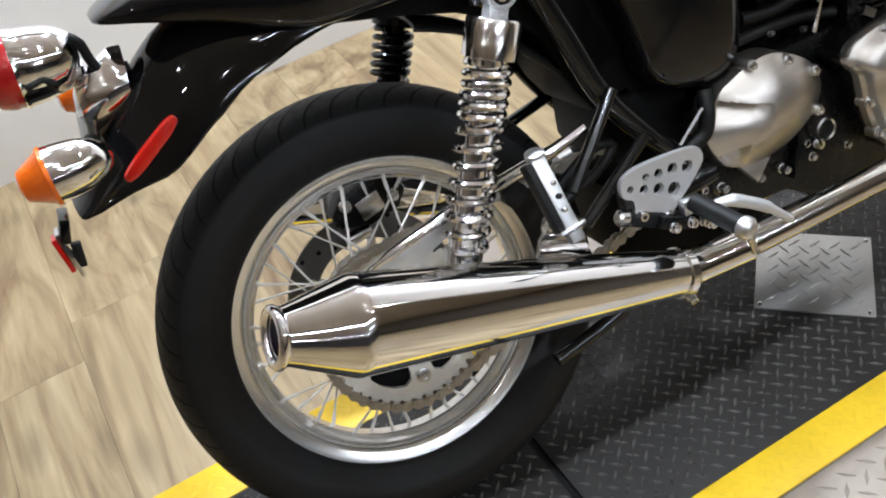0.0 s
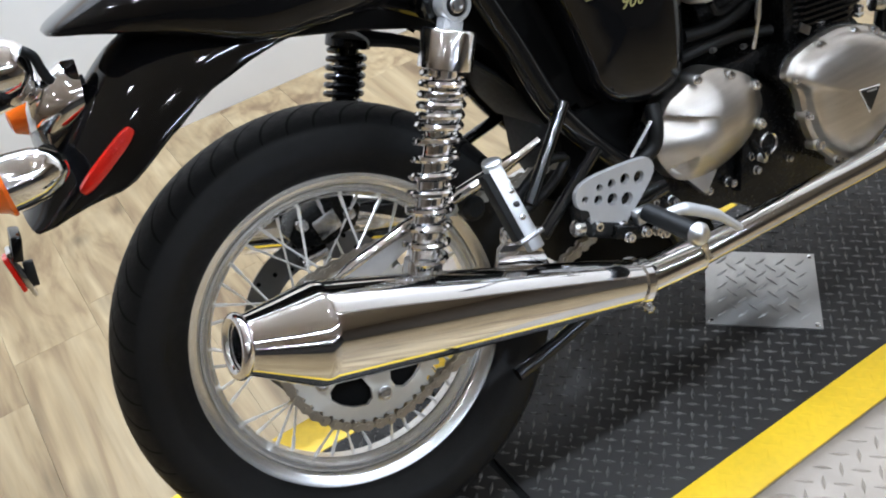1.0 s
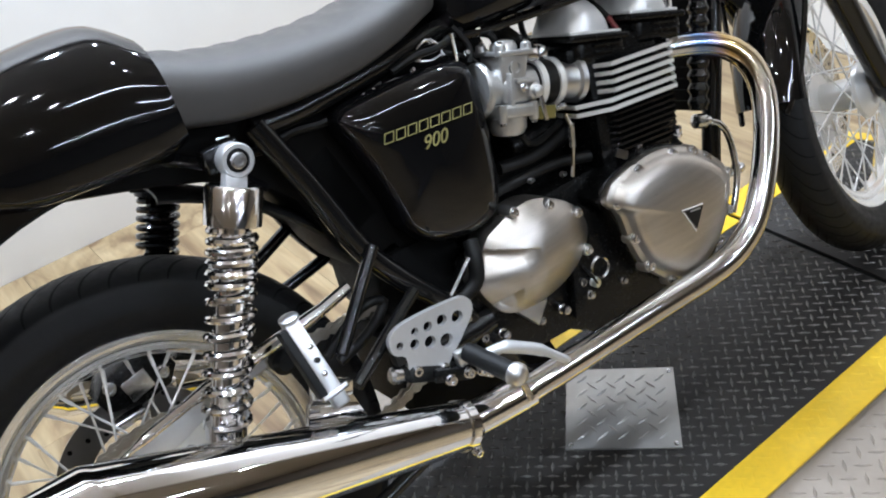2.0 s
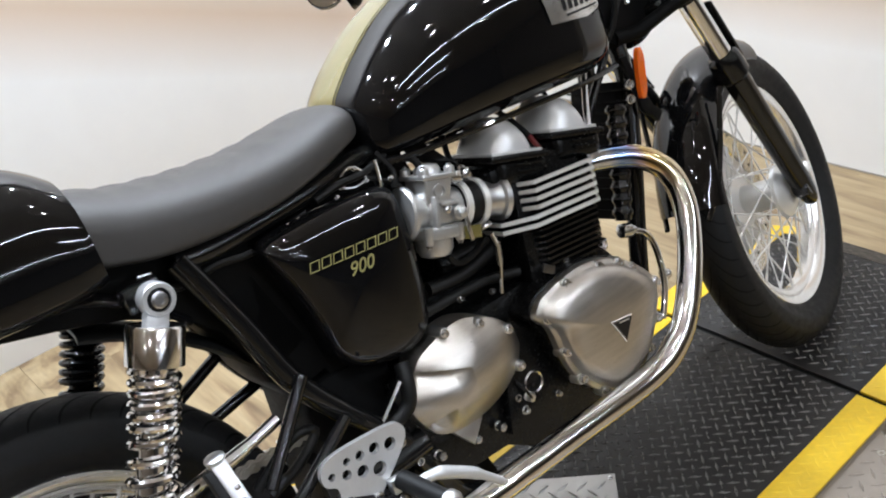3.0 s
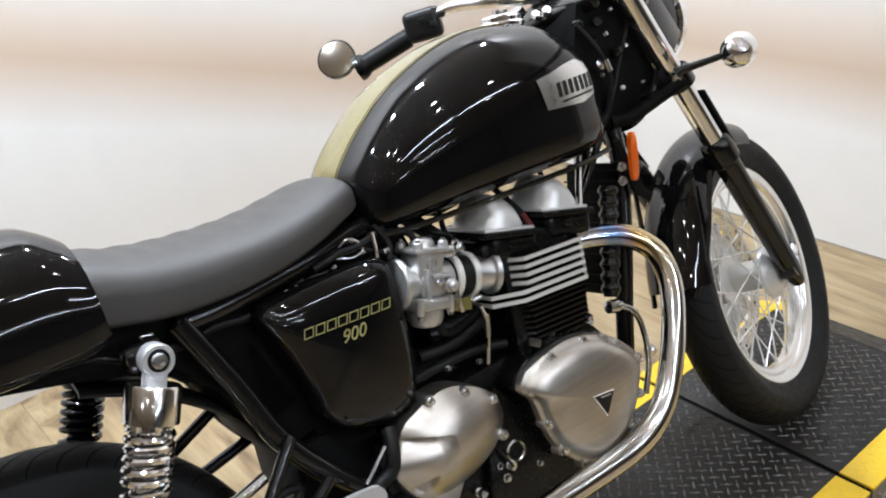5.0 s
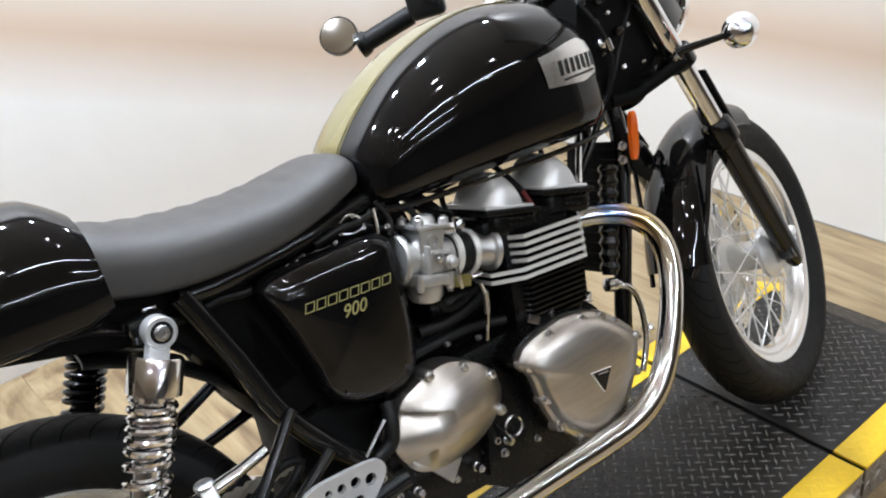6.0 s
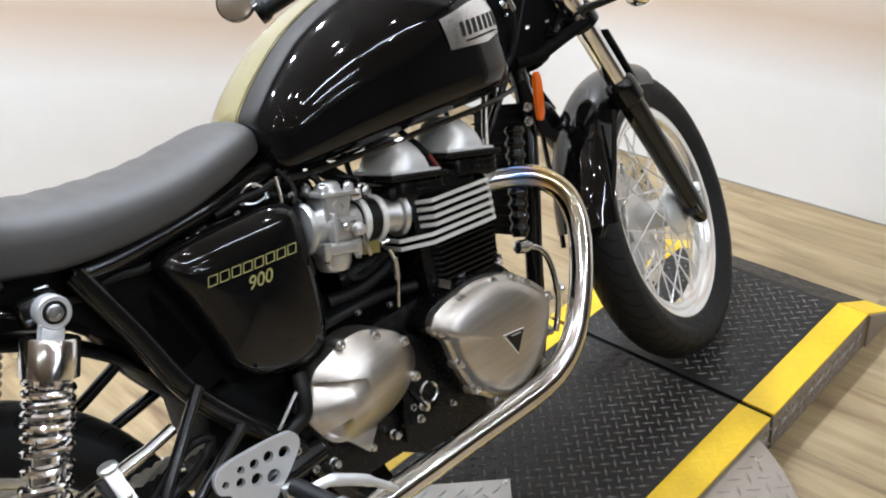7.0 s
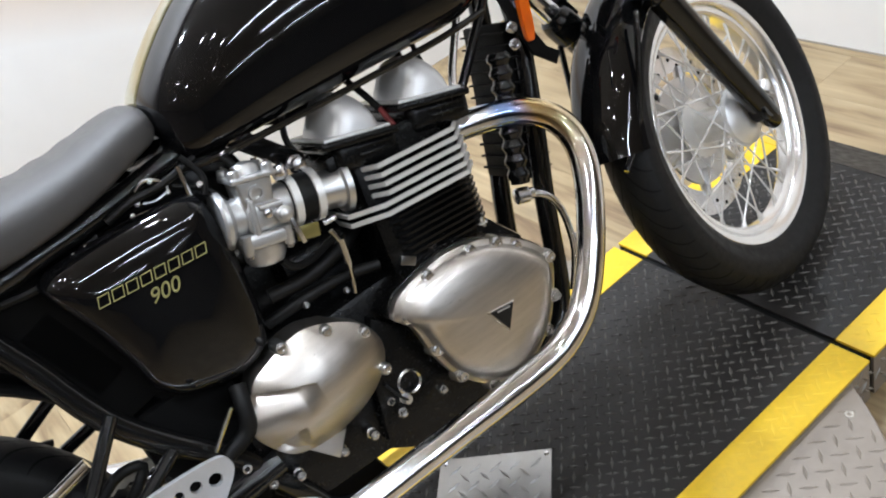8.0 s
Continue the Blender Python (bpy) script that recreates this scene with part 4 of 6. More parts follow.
def ink(name, text, at, size, m, material, parent, shear=0.35, thick=0.0006):
    cu = bpy.data.curves.new(name, "FONT")
    cu.body, cu.size, cu.extrude, cu.shear = text, size, thick, shear
    tmp = bpy.data.objects.new(name, cu)
    me = bpy.data.meshes.new_from_object(tmp)
    bpy.data.objects.remove(tmp)
    me.materials.clear()
    me.materials.append(material)
    ob = new(name, me)
    ob.parent = parent
    ob.matrix_local = m
    return ob


GOLD_INK = mat("gold_decal", (0.42, 0.39, 0.16), 0.35, 0.2)


def outlined_bar(name, x, z, w, h, lean, parent):
    """One slanted letter-sized bar drawn as a thin gold outline."""
    bm = bmesh.new()
    q = [(0, 0), (w, 0), (w + lean * h, h), (lean * h, h)]
    g = 0.0012
    q2 = [(g * 1.3, g), (w - g * 0.7, g), (w + lean * h - g * 1.3, h - g), (lean * h + g * 0.7, h - g)]
    o = [bm.verts.new((a, 0, b)) for a, b in q]
    i = [bm.verts.new((a, 0, b)) for a, b in q2]
    for k in range(4):
        bm.faces.new((o[k], o[(k + 1) % 4], i[(k + 1) % 4], i[k]))
    ext = bmesh.ops.extrude_face_region(bm, geom=bm.faces[:])
    bmesh.ops.translate(bm, vec=(0, -0.0006, 0), verts=[v for v in ext["geom"] if isinstance(v, bmesh.types.BMVert)])
    bmesh.ops.recalc_face_normals(bm, faces=bm.faces)
    return part(name, moved(bm, pose(x, -0.1368, z, 0, 4.5, 0)), GOLD_INK, parent)


LET_W = 0.0140
for k in range(8):
    outlined_bar("lettering_bar", 0.394 + k * 0.0169, 0.6445 - k * 0.0015, LET_W, 0.0132, 0.3, panel)
ink("number_decal", "900", (0, 0, 0), 0.025, pose(0.443, -0.1368, 0.616, 90, 0, 0) @ pose(0, 0, 0, 0, 0, -4), GOLD_INK, panel)

# ---- tank fittings ----
def stripe_rings(y0, y1, lift):
    rings = []
    for x, w, top, bot in catmull_rows(TANK, 3)[2:27]:
        zc = bot + (top - bot) * 0.42
        row = []
        for j in range(9):
            y = y0 + (y1 - y0) * j / 8
            u = min(0.999, abs(y) / w)
            z = zc + (top - zc) * (1 - u**2.5) ** (1 / 2.5)
            row.append(Vector((x, y, z + lift)))
        rings.append(row + [p - Vector((0, 0, 0.004)) for p in reversed(row)])
    return rings


part("tank_stripe", loft(stripe_rings(-0.027, 0.05, 0.0012)), GOLD, tank, "pale gold stripe along the tank")
part("pinstripe", loft(stripe_rings(-0.0325, -0.0305, 0.0012)), GOLD, tank, "thin gold pinstripe")
cap = part("filler_cap", lathe([(-0.012, 0.037), (0.0, 0.038), (0.003, 0.036), (0.004, 0.033), (0.010, 0.033), (0.014, 0.029), (0.016, 0.016)], (0.952, 0.0, 0.935), (0.15, 0, 1), 36), CHROME, tank, "chrome filler cap")
part("cap_lock", lathe([(0, 0.012), (0.005, 0.012), (0.006, 0.009)], (0.954, 0, 0.952), (0.15, 0, 1), 16), STEEL, cap)
BADGE = [(0.875, 0.848), (0.905, 0.851), (0.94, 0.856), (0.972, 0.857), (0.994, 0.847), (1.000, 0.826), (0.996, 0.796), (0.96, 0.7905), (0.925, 0.795), (0.880, 0.8005), (0.8835, 0.815), (0.888, 0.832)]


def on_tank(x, z, out):
    """The y of the tank's right side at x and z, and out beyond it."""
    rows = catmull_rows(TANK, 3)
    for a, b in zip(rows, rows[1:]):
        if a[0] <= x <= b[0]:
            t = (x - a[0]) / (b[0] - a[0])
            w, top, bot = (a[i] + (b[i] - a[i]) * t for i in (1, 2, 3))
            zc = bot + (top - bot) * 0.42
            u = min(0.98, abs(z - zc) / ((top - zc) if z > zc else (zc - bot)))
            n = 2.5 if z > zc else 5.0
            return -w * (1 - u**n) ** (1 / n) - out
    return -0.12 - out


def tank_patch(outline, out, thick, sub=1):
    """A plate bent to the tank's side."""
    bm = bmesh.new()
    vs = [bm.verts.new((x, 0, z)) for x, z in outline]
    bm.faces.new(vs)
    bmesh.ops.triangulate(bm, faces=bm.faces[:])
    bmesh.ops.subdivide_edges(bm, edges=bm.edges[:], cuts=4, use_grid_fill=True)
    ext = bmesh.ops.extrude_face_region(bm, geom=bm.faces[:])
    top = {v for v in ext["geom"] if isinstance(v, bmesh.types.BMVert)}
    for v in bm.verts:
        v.co.y = on_tank(v.co.x, v.co.z, out + (thick if v in top else 0))
    bmesh.ops.recalc_face_normals(bm, faces=bm.faces)
    return bm


tbadge = part("tank_badge", tank_patch(BADGE, -0.001, 0.004), SILVER_BADGE, tank, "chrome tank badge with dark bars")
for k in range(7):
    x = 0.910 + k * 0.0135
    h = 0.022
    z = 0.812 - 0.0006 * k
    part("badge_bar", tank_patch([(x, z), (x + 0.0066, z), (x + 0.0078, z + h), (x + 0.0012, z + h)], 0.0032, 0.001), BLACK_PLASTIC, tbadge)
for k in range(7):
    x, z = 0.892 + 0.006 * (k % 2), 0.804 + 0.0058 * k
    part("badge_stud", tank_patch([(x, z), (x + 0.004, z - 0.001), (x + 0.0046, z + 0.003), (x + 0.0006, z + 0.004)], 0.0030, 0.0012), CHROME, tbadge)
part("badge_bar", tank_patch([(0.915, 0.803), (0.990, 0.801), (0.990, 0.804), (0.915, 0.806)], 0.0032, 0.001), BLACK_PLASTIC, tbadge)
part("tank_seam", tube([(0.57, -0.092, 0.718), (0.62, -0.110, 0.714), (0.72, -0.126, 0.710), (0.82, -0.134, 0.706), (0.92, -0.134, 0.702), (1.0, -0.122, 0.702)], 0.0045, 8, 4), BLACK_PAINT, tank, "rolled lower seam")

# ---- frame ----
def frame_tube(pts, r=0.014, material=None, label="", sub=4):
    return part("frame_tube", tube(pts, r, 14, sub), material or FRAME_BLACK, bike, label)


for sy in (-1, 1):
    frame_tube([(0.26, sy * 0.095, 0.722), (0.32, sy * 0.095, 0.718), (0.46, sy * 0.085, 0.726), (0.58, sy * 0.06, 0.735), (0.80, sy * 0.04, 0.73), (1.05, sy * 0.03, 0.76)])
    frame_tube([(0.262, sy * 0.098, 0.725), (0.30, sy * 0.1, 0.625), (0.33, sy * 0.105, 0.53), (0.375, sy * 0.108, 0.455), (0.43, sy * 0.108, 0.385), (0.47, sy * 0.105, 0.30), (0.52, sy * 0.10, 0.225), (0.70, sy * 0.095, 0.205), (0.86, sy * 0.08, 0.21), (0.945, sy * 0.065, 0.245), (1.0, sy * 0.06, 0.40), (1.05, sy * 0.055, 0.54), (1.09, sy * 0.045, 0.66), (1.10, sy * 0.03, 0.76)], 0.0155)
frame_tube([(0.34, -0.12, 0.53), (0.239, -0.15, 0.437)], 0.0085, None, "", 0)
frame_tube([(0.372, -0.12, 0.449), (0.236, -0.17, 0.399)], 0.0085, None, "", 0)
frame_tube([(0.949, -0.055, 0.604), (1.053, -0.045, 0.70), (1.08, -0.035, 0.73)], 0.007)
frame_tube([(0.19, 0.11, 0.476), (0.335, 0.10, 0.54)], 0.009, None, "", 0)
frame_tube([(0.22, 0.11, 0.437), (0.365, 0.10, 0.468)], 0.009, None, "", 0)
for sy in (-0.107, 0.107):
    part("swingarm", tube([(0.47, sy, 0.35), (0.30, sy, 0.345), (0.05, sy * 1.05, 0.325), (-0.05, sy * 1.05, 0.318)], [0.02, 0.022, 0.022, 0.02], 14, 4), FRAME_BLACK if sy < 0 else CAST_ALU, bike, "black tubular swingarm" if sy < 0 else "silver tubular swingarm")
part("headstock", lathe([(-0.07, 0.022), (-0.065, 0.034), (-0.05, 0.03), (0.08, 0.03), (0.095, 0.036), (0.10, 0.022)], PIVOT + AX * 0.53, AX, 24), FRAME_BLACK, bike, "black steering head")
part("gusset", prism([(1.04, 0.745), (1.085, 0.708), (1.144, 0.715), (1.20, 0.730), (1.232, 0.742), (1.205, 0.82), (1.15, 0.935), (1.07, 0.935), (1.04, 0.86)], -0.055, 0.05, 0.010), MATTE_BLACK, bike, "black ignition and horn cover")
part("backbone", tube([(0.56, 0.0, 0.742), (0.70, 0.0, 0.752), (0.90, 0.0, 0.765), (1.08, 0, 0.80)], 0.024, 16, 4), FRAME_BLACK, bike, "black frame backbone tube")
part("ignition_coil", lathe([(0, 0.010), (0.004, 0.017), (0.06, 0.017), (0.065, 0.008)], (0.735, 0.015, 0.722), (1, 0, -0.05), 18), BLACK_PLASTIC, bike)
part("coil_cable", tube([(0.74, 0.0, 0.715), (0.715, -0.03, 0.70), (0.70, -0.05, 0.675), (0.705, -0.06, 0.645)], 0.0045, 8, 4), RUBBER, bike)
part("coil_cable", tube([(0.80, 0.0, 0.72), (0.93, 0.0, 0.705), (0.935, -0.02, 0.68), (0.925, -0.04, 0.65)], 0.004, 8, 4), RUBBER, bike)
part("coil_box", prism([(0.705, 0.735), (0.70, 0.70), (0.73, 0.685), (0.80, 0.69), (0.90, 0.70), (0.905, 0.735)], 0.0, 0.05, 0.006), MATTE_BLACK, bike, "black coil box under the tank")
part("head_bracket", prism([(0.905, 0.735), (0.917, 0.735), (0.921, 0.66), (0.907, 0.65)], -0.012, 0.012, 0.002), FRAME_BLACK, bike)
part("rear_frame_cover", prism([(-0.06, 0.765), (-0.04, 0.745), (0.047, 0.722), (0.115, 0.704), (0.19, 0.680), (0.250, 0.648), (0.285, 0.612), (0.303, 0.565), (0.315, 0.525), (0.335, 0.49), (0.40, 0.50), (0.40, 0.70), (0.50, 0.735), (0.30, 0.745)], -0.072, 0.072, 0.012), MATTE_BLACK, bike, "black rear frame and battery cover")
battery = part("battery_box", box((0.345, -0.066, 0.60), (0.05, 0.012, 0.12), 0.004, (0, -18, 0)), MATTE_BLACK, bike, "black battery box")
part("seat_lock_tab", box((0.222, -0.098, 0.722), (0.018, 0.005, 0.010), 0.002, (0, 8, 0)), STEEL, battery, "small steel seat tab")
part("harness", tube([(0.20, -0.075, 0.712), (0.26, -0.078, 0.69), (0.31, -0.082, 0.695), (0.36, -0.085, 0.69), (0.44, -0.09, 0.705)], 0.006, 8, 4), RUBBER, battery)
part("chain_guard", tube([(-0.05, -0.112, 0.438), (0.0, -0.114, 0.453), (0.08, -0.117, 0.469), (0.16, -0.12, 0.479), (0.23, -0.12, 0.486), (0.29, -0.12, 0.498)], [0.004] * 4 + [0.007] * 4 + [0.0095] * 9 + [0.008] * 4, 12, 4), CHROME, bike, "chrome chain guard")
part("chain_guard_side", prism([(-0.055, 0.438), (0.0, 0.453), (0.08, 0.467), (0.16, 0.476), (0.16, 0.455), (0.08, 0.440), (0.02, 0.420), (-0.045, 0.415)], -0.112, -0.109, 0.0008), SILVER_PAINT, bike, "silver chain guard side")
part("pivot_plate", prism([(0.35, 0.49), (0.48, 0.49), (0.48, 0.30), (0.42, 0.29), (0.375, 0.34), (0.345, 0.42)], -0.075, 0.075, 0.01), MATTE_BLACK, bike, "black swingarm pivot plate")
part("linkage_cover", prism([(0.345, 0.36), (0.57, 0.30), (0.60, 0.19), (0.42, 0.165), (0.34, 0.25)], -0.06, 0.10, 0.012), MATTE_BLACK, bike, "black lower frame cover")
part("brake_hose", tube([(0.24, -0.09, 0.415), (0.30, -0.10, 0.455), (0.335, -0.10, 0.448), (0.30, -0.10, 0.42), (0.25, -0.10, 0.405)], 0.007, 10, 4), RUBBER, bike)
part("rubber_bush", lathe([(0, 0.012), (0.004, 0.017), (0.02, 0.017), (0.026, 0.010)], (0.184, -0.085, 0.445), (0, -1, 0), 18), RUBBER, bike)
part("canister", lathe([(0, 0.02), (0.002, 0.030), (0.02, 0.031), (0.022, 0.029), (0.034, 0.029), (0.036, 0.031), (0.055, 0.030), (0.06, 0.02)], (0.235, 0.03, 0.275), (-0.1, -0.2, 0.8), 28), CAST_ALU, bike, "turned aluminium canister")
part("gear_hose", tube([(0.475, -0.118, 0.47), (0.466, -0.13, 0.445), (0.455, -0.13, 0.418), (0.42, -0.125, 0.405)], 0.011, 12, 4), RUBBER, bike)
part("brake_rod", tube([(0.453, -0.14, 0.46), (0.41, -0.14, 0.425)], 0.0028, 8), STEEL, bike)

# ---- shock absorbers ----
def coil(a, b, radius, wire, turns, n, m):
    """A progressive spring: the upper coils lie close together."""
    axis = (b - a).normalized()
    u = axis.orthogonal().normalized()
    v = axis.cross(u)
    count = int(turns * n)
    def gone(u):
        return 0.30 * u / 0.42 if u < 0.42 else 0.30 + 0.70 * (u - 0.42) / 0.58

    return tube([a + (b - a) * gone(i / count) + radius * (math.cos(2 * math.pi * i / n) * u + math.sin(2 * math.pi * i / n) * v) for i in range(count + 1)], wire, m)


for sy in (-0.148, 0.148):
    top, low = Vector((0.211, sy, 0.707)), Vector((0.068, sy, 0.405))
    d = (low - top).normalized()
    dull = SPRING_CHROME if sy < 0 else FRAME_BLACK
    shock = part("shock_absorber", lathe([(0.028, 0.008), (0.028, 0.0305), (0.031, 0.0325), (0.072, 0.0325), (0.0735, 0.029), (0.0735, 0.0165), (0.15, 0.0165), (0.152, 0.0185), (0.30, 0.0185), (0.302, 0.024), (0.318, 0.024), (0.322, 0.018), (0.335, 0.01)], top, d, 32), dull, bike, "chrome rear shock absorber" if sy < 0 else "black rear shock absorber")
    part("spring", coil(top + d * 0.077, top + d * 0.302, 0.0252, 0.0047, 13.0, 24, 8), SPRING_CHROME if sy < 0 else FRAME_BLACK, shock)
    eye = ring_of([(-0.012, 0.0135), (-0.012, 0.0180), (-0.010, 0.0195), (0.010, 0.0195), (0.012, 0.0180), (0.012, 0.0135)], top, (0, 1, 0), 32)
    part("top_eye", eye, SILVER_PAINT, shock, "silver shock eye")
    part("eye_stem", box(top + d * 0.025, (0.026, 0.020, 0.022), 0.004, (0, 25, 0)), SILVER_PAINT, shock)
    part("bush", lathe([(-0.004, 0.0134), (0.0085, 0.0134), (0.0095, 0.012)], top, (0, math.copysign(1, sy), 0), 24), RUBBER, shock)
    part("bolt", hexbolt(top + Vector((0, math.copysign(0.010, sy), 0)), (0, math.copysign(1, sy), 0), 0.0078, 0.008), STEEL, shock)
    part("mount", box((0.205, sy * 0.82, 0.712), (0.045, 0.03, 0.03), 0.006), FRAME_BLACK, shock)
    part("lower_lug", box(low + Vector((0.0, 0, -0.02)), (0.04, 0.03, 0.05), 0.008, (0, 25, 0)), CHROME, shock)

# ---- rear wheel fittings ----
def toothed(c, r, teeth, y0, y1):
    out = []
    for k in range(teeth * 4):
        a = 2 * math.pi * k / (teeth * 4)
        q = r if k % 4 in (0, 1) else r - 0.008
        out.append((c.x + q * math.cos(a), c.z + q * math.sin(a)))
    return out


def holed_plate(outer, holes, y0, y1):
    """A plate with true round openings."""
    bm = bmesh.new()
    edges = []
    for loop in [outer] + holes:
        vs = [bm.verts.new((x, y0, z)) for x, z in loop]
        edges += [bm.edges.new((vs[i], vs[(i + 1) % len(vs)])) for i in range(len(vs))]
    bmesh.ops.triangle_fill(bm, use_beauty=True, use_dissolve=False, edges=edges)
    ext = bmesh.ops.extrude_face_region(bm, geom=bm.faces[:])
    bmesh.ops.translate(bm, vec=(0, y1 - y0, 0), verts=[v for v in ext["geom"] if isinstance(v, bmesh.types.BMVert)])
    bmesh.ops.recalc_face_normals(bm, faces=bm.faces)
    return bm


def circle(x, z, r, n=14):
    return [(x + r * math.cos(2 * math.pi * k / n), z + r * math.sin(2 * math.pi * k / n)) for k in range(n)]


def on_rear(name, bm, material, parent=None, label=""):
    return part(name, moved(bm, WR), material, parent or bike, label)


SPR_Y = -0.078
SPROCKET = mat("zinc_plated_sprocket", (0.66, 0.64, 0.59), 0.42, 0.4, 0.08, 14)
slots = []
for k in range(5):
    a = 2 * math.pi * (k + 0.25) / 5
    slot = [(RC.x + r * math.cos(a + t), RC.z + r * math.sin(a + t)) for r, t in [(0.086, -0.30), (0.088, -0.1), (0.088, 0.1), (0.086, 0.30), (0.078, 0.40), (0.064, 0.40), (0.052, 0.26), (0.044, 0.1), (0.044, -0.1), (0.052, -0.26), (0.064, -0.40), (0.078, -0.40)]]
    slots.append(slot)
sprocket = on_rear("sprocket", holed_plate(toothed(RC, 0.113, 43, 0, 0), slots + [circle(RC.x, RC.z, 0.03, 24)], SPR_Y, SPR_Y - 0.006), SPROCKET, rear, "silver rear sprocket")
for k in range(5):
    a = 2 * math.pi * (k + 0.75) / 5
    on_rear("sprocket_nut", hexbolt((RC.x + 0.076 * math.cos(a), SPR_Y - 0.006, RC.z + 0.076 * math.sin(a)), (0, -1, 0), 0.008, 0.009), STEEL, rear)
on_rear("sprocket_backing", lathe([(-0.045, 0.06), (-0.064, 0.093), (-0.068, 0.093), (-0.068, 0.03)], RC, (0, 1, 0), 32), MATTE_BLACK, rear, "black cush drive carrier")
on_rear("sprocket_carrier", lathe([(-0.05, 0.03), (-0.075, 0.036), (-0.079, 0.034), (-0.10, 0.02), (-0.12, 0.016)], RC, (0, 1, 0), 28), CAST_ALU, rear)
on_rear("brake_disc", ring_of([(0.068, 0.085), (0.068, 0.127), (0.073, 0.127), (0.073, 0.085)], RC, (0, 1, 0), 56), DISC_STEEL, rear, "steel rear brake disc")
# raised black dots stand in for the shade inside drilled holes
for k in range(30):
    a, r = 2 * math.pi * k / 30, (0.093, 0.106, 0.119)[k % 3]
    on_rear("hole_shade", lathe([(0, 0.0035), (0.0006, 0.0034)], (RC.x + r * math.cos(a), 0.0679, RC.z + r * math.sin(a)), (0, -1, 0), 10), MATTE_BLACK, rear)
on_rear("disc_carrier", lathe([(0.035, 0.03), (0.05, 0.066), (0.058, 0.074), (0.066, 0.074), (0.066, 0.03)], RC, (0, 1, 0), 40), SILVER_PAINT, rear)
for k in range(5):
    a = 2 * math.pi * k / 5
    on_rear("disc_arm", tube([RC + Vector((0.05 * math.cos(a), 0.069, 0.05 * math.sin(a))), RC + Vector((0.098 * math.cos(a), 0.0705, 0.098 * math.sin(a)))], [0.009, 0.006], 8), STEEL, rear)
caliper = part("brake_caliper", prism([(-0.012, 0.432), (0.03, 0.42), (0.075, 0.428), (0.092, 0.45), (0.085, 0.475), (0.04, 0.488), (-0.002, 0.476), (-0.02, 0.455)], 0.052, 0.105, 0.007), ENGINE_BLACK, bike, "black rear brake caliper")
for x, z in ((0.002, 0.465), (0.07, 0.452)):
    part("caliper_bolt", hexbolt((x, 0.052, z), (0, -1, 0), 0.007, 0.012), STEEL, caliper)
part("pad_spring", box((0.035, 0.048, 0.452), (0.036, 0.006, 0.03), 0.002, (0, -12, 0)), STEEL, caliper)
part("bleed_nipple", lathe([(0, 0.004), (0.010, 0.004), (0.012, 0.006), (0.018, 0.006), (0.02, 0.003)], (0.05, 0.07, 0.486), (0.2, 0, 1), 10), STEEL, caliper)
part("caliper_hose", tube([(0.08, 0.07, 0.47), (0.12, 0.08, 0.50), (0.18, 0.09, 0.50), (0.26, 0.095, 0.47)], 0.005, 10, 4), RUBBER, caliper, "black brake hose")
part("torque_arm", tube([(-0.01, 0.085, 0.40), (0.06, 0.09, 0.40), (0.16, 0.095, 0.38)], [0.010, 0.011, 0.009], 12, 3), STEEL, bike, "polished torque arm")


def chain():
    """A roller chain round both sprockets: links of two side plates with a roller between."""
    c0, r0, c1, r1 = Vector((0, SPR_Y - 0.003, 0.318)), 0.1135, Vector((0.545, SPR_Y - 0.003, 0.40)), 0.034
    d = (c1 - c0)
    base = math.atan2(d.z, d.x)
    off = math.acos((r0 - r1) / d.length)
    path = []
    for k in range(41):
        a = base + off + (2 * math.pi - 2 * off) * k / 40
        path.append(c0 + r0 * Vector((math.cos(a), 0, math.sin(a))))
    for k in range(13):
        a = base - off + 2 * off * k / 12
        path.append(c1 + r1 * Vector((math.cos(a), 0, math.sin(a))))
    path.append(path[0])
    pitch, pts, left = 0.0159, [path[0]], 0.0159
    for a, b in zip(path, path[1:]):
        seg = (b - a).length
        pos = left
        while pos < seg:
            pts.append(a + (b - a) * (pos / seg))
            pos += pitch
        left = pos - seg
    bm = bmesh.new()
    for k, (a, b) in enumerate(zip(pts, pts[1:])):
        u = (b - a).normalized()
        v = Vector((-u.z, 0, u.x))
        high = 0.0072 if k % 2 else 0.0064
        plate = []
        for c, turn in ((a, 90), (b, -90)):
            plate += [c + high * (u * math.cos(radians(turn + h)) + v * math.sin(radians(turn + h))) for h in range(0, 181, 45)]
            plate.append((a + b) / 2 + v * (-0.62 if turn > 0 else 0.62) * high)
        for side in (-1, 1):
            y = side * (0.0078 if k % 2 else 0.0052)
            rows = [[bm.verts.new(p + Vector((0, y + t, 0))) for p in plate] for t in (-0.0010, 0.0010)]
            bm.faces.new(rows[0])
            bm.faces.new(rows[1][::-1])
            for m in range(len(plate)):
                n = (m + 1) % len(plate)
                bm.faces.new((rows[0][m], rows[1][m], rows[1][n], rows[0][n]))
        add_tube(bm, [a + Vector((0, -0.0105, 0)), a + Vector((0, 0.0105, 0))], 0.0030, 8)
    bmesh.ops.recalc_face_normals(bm, faces=bm.faces)
    return bm


on_rear("chain", chain(), CHAIN_STEEL, bike, "oily steel roller chain")

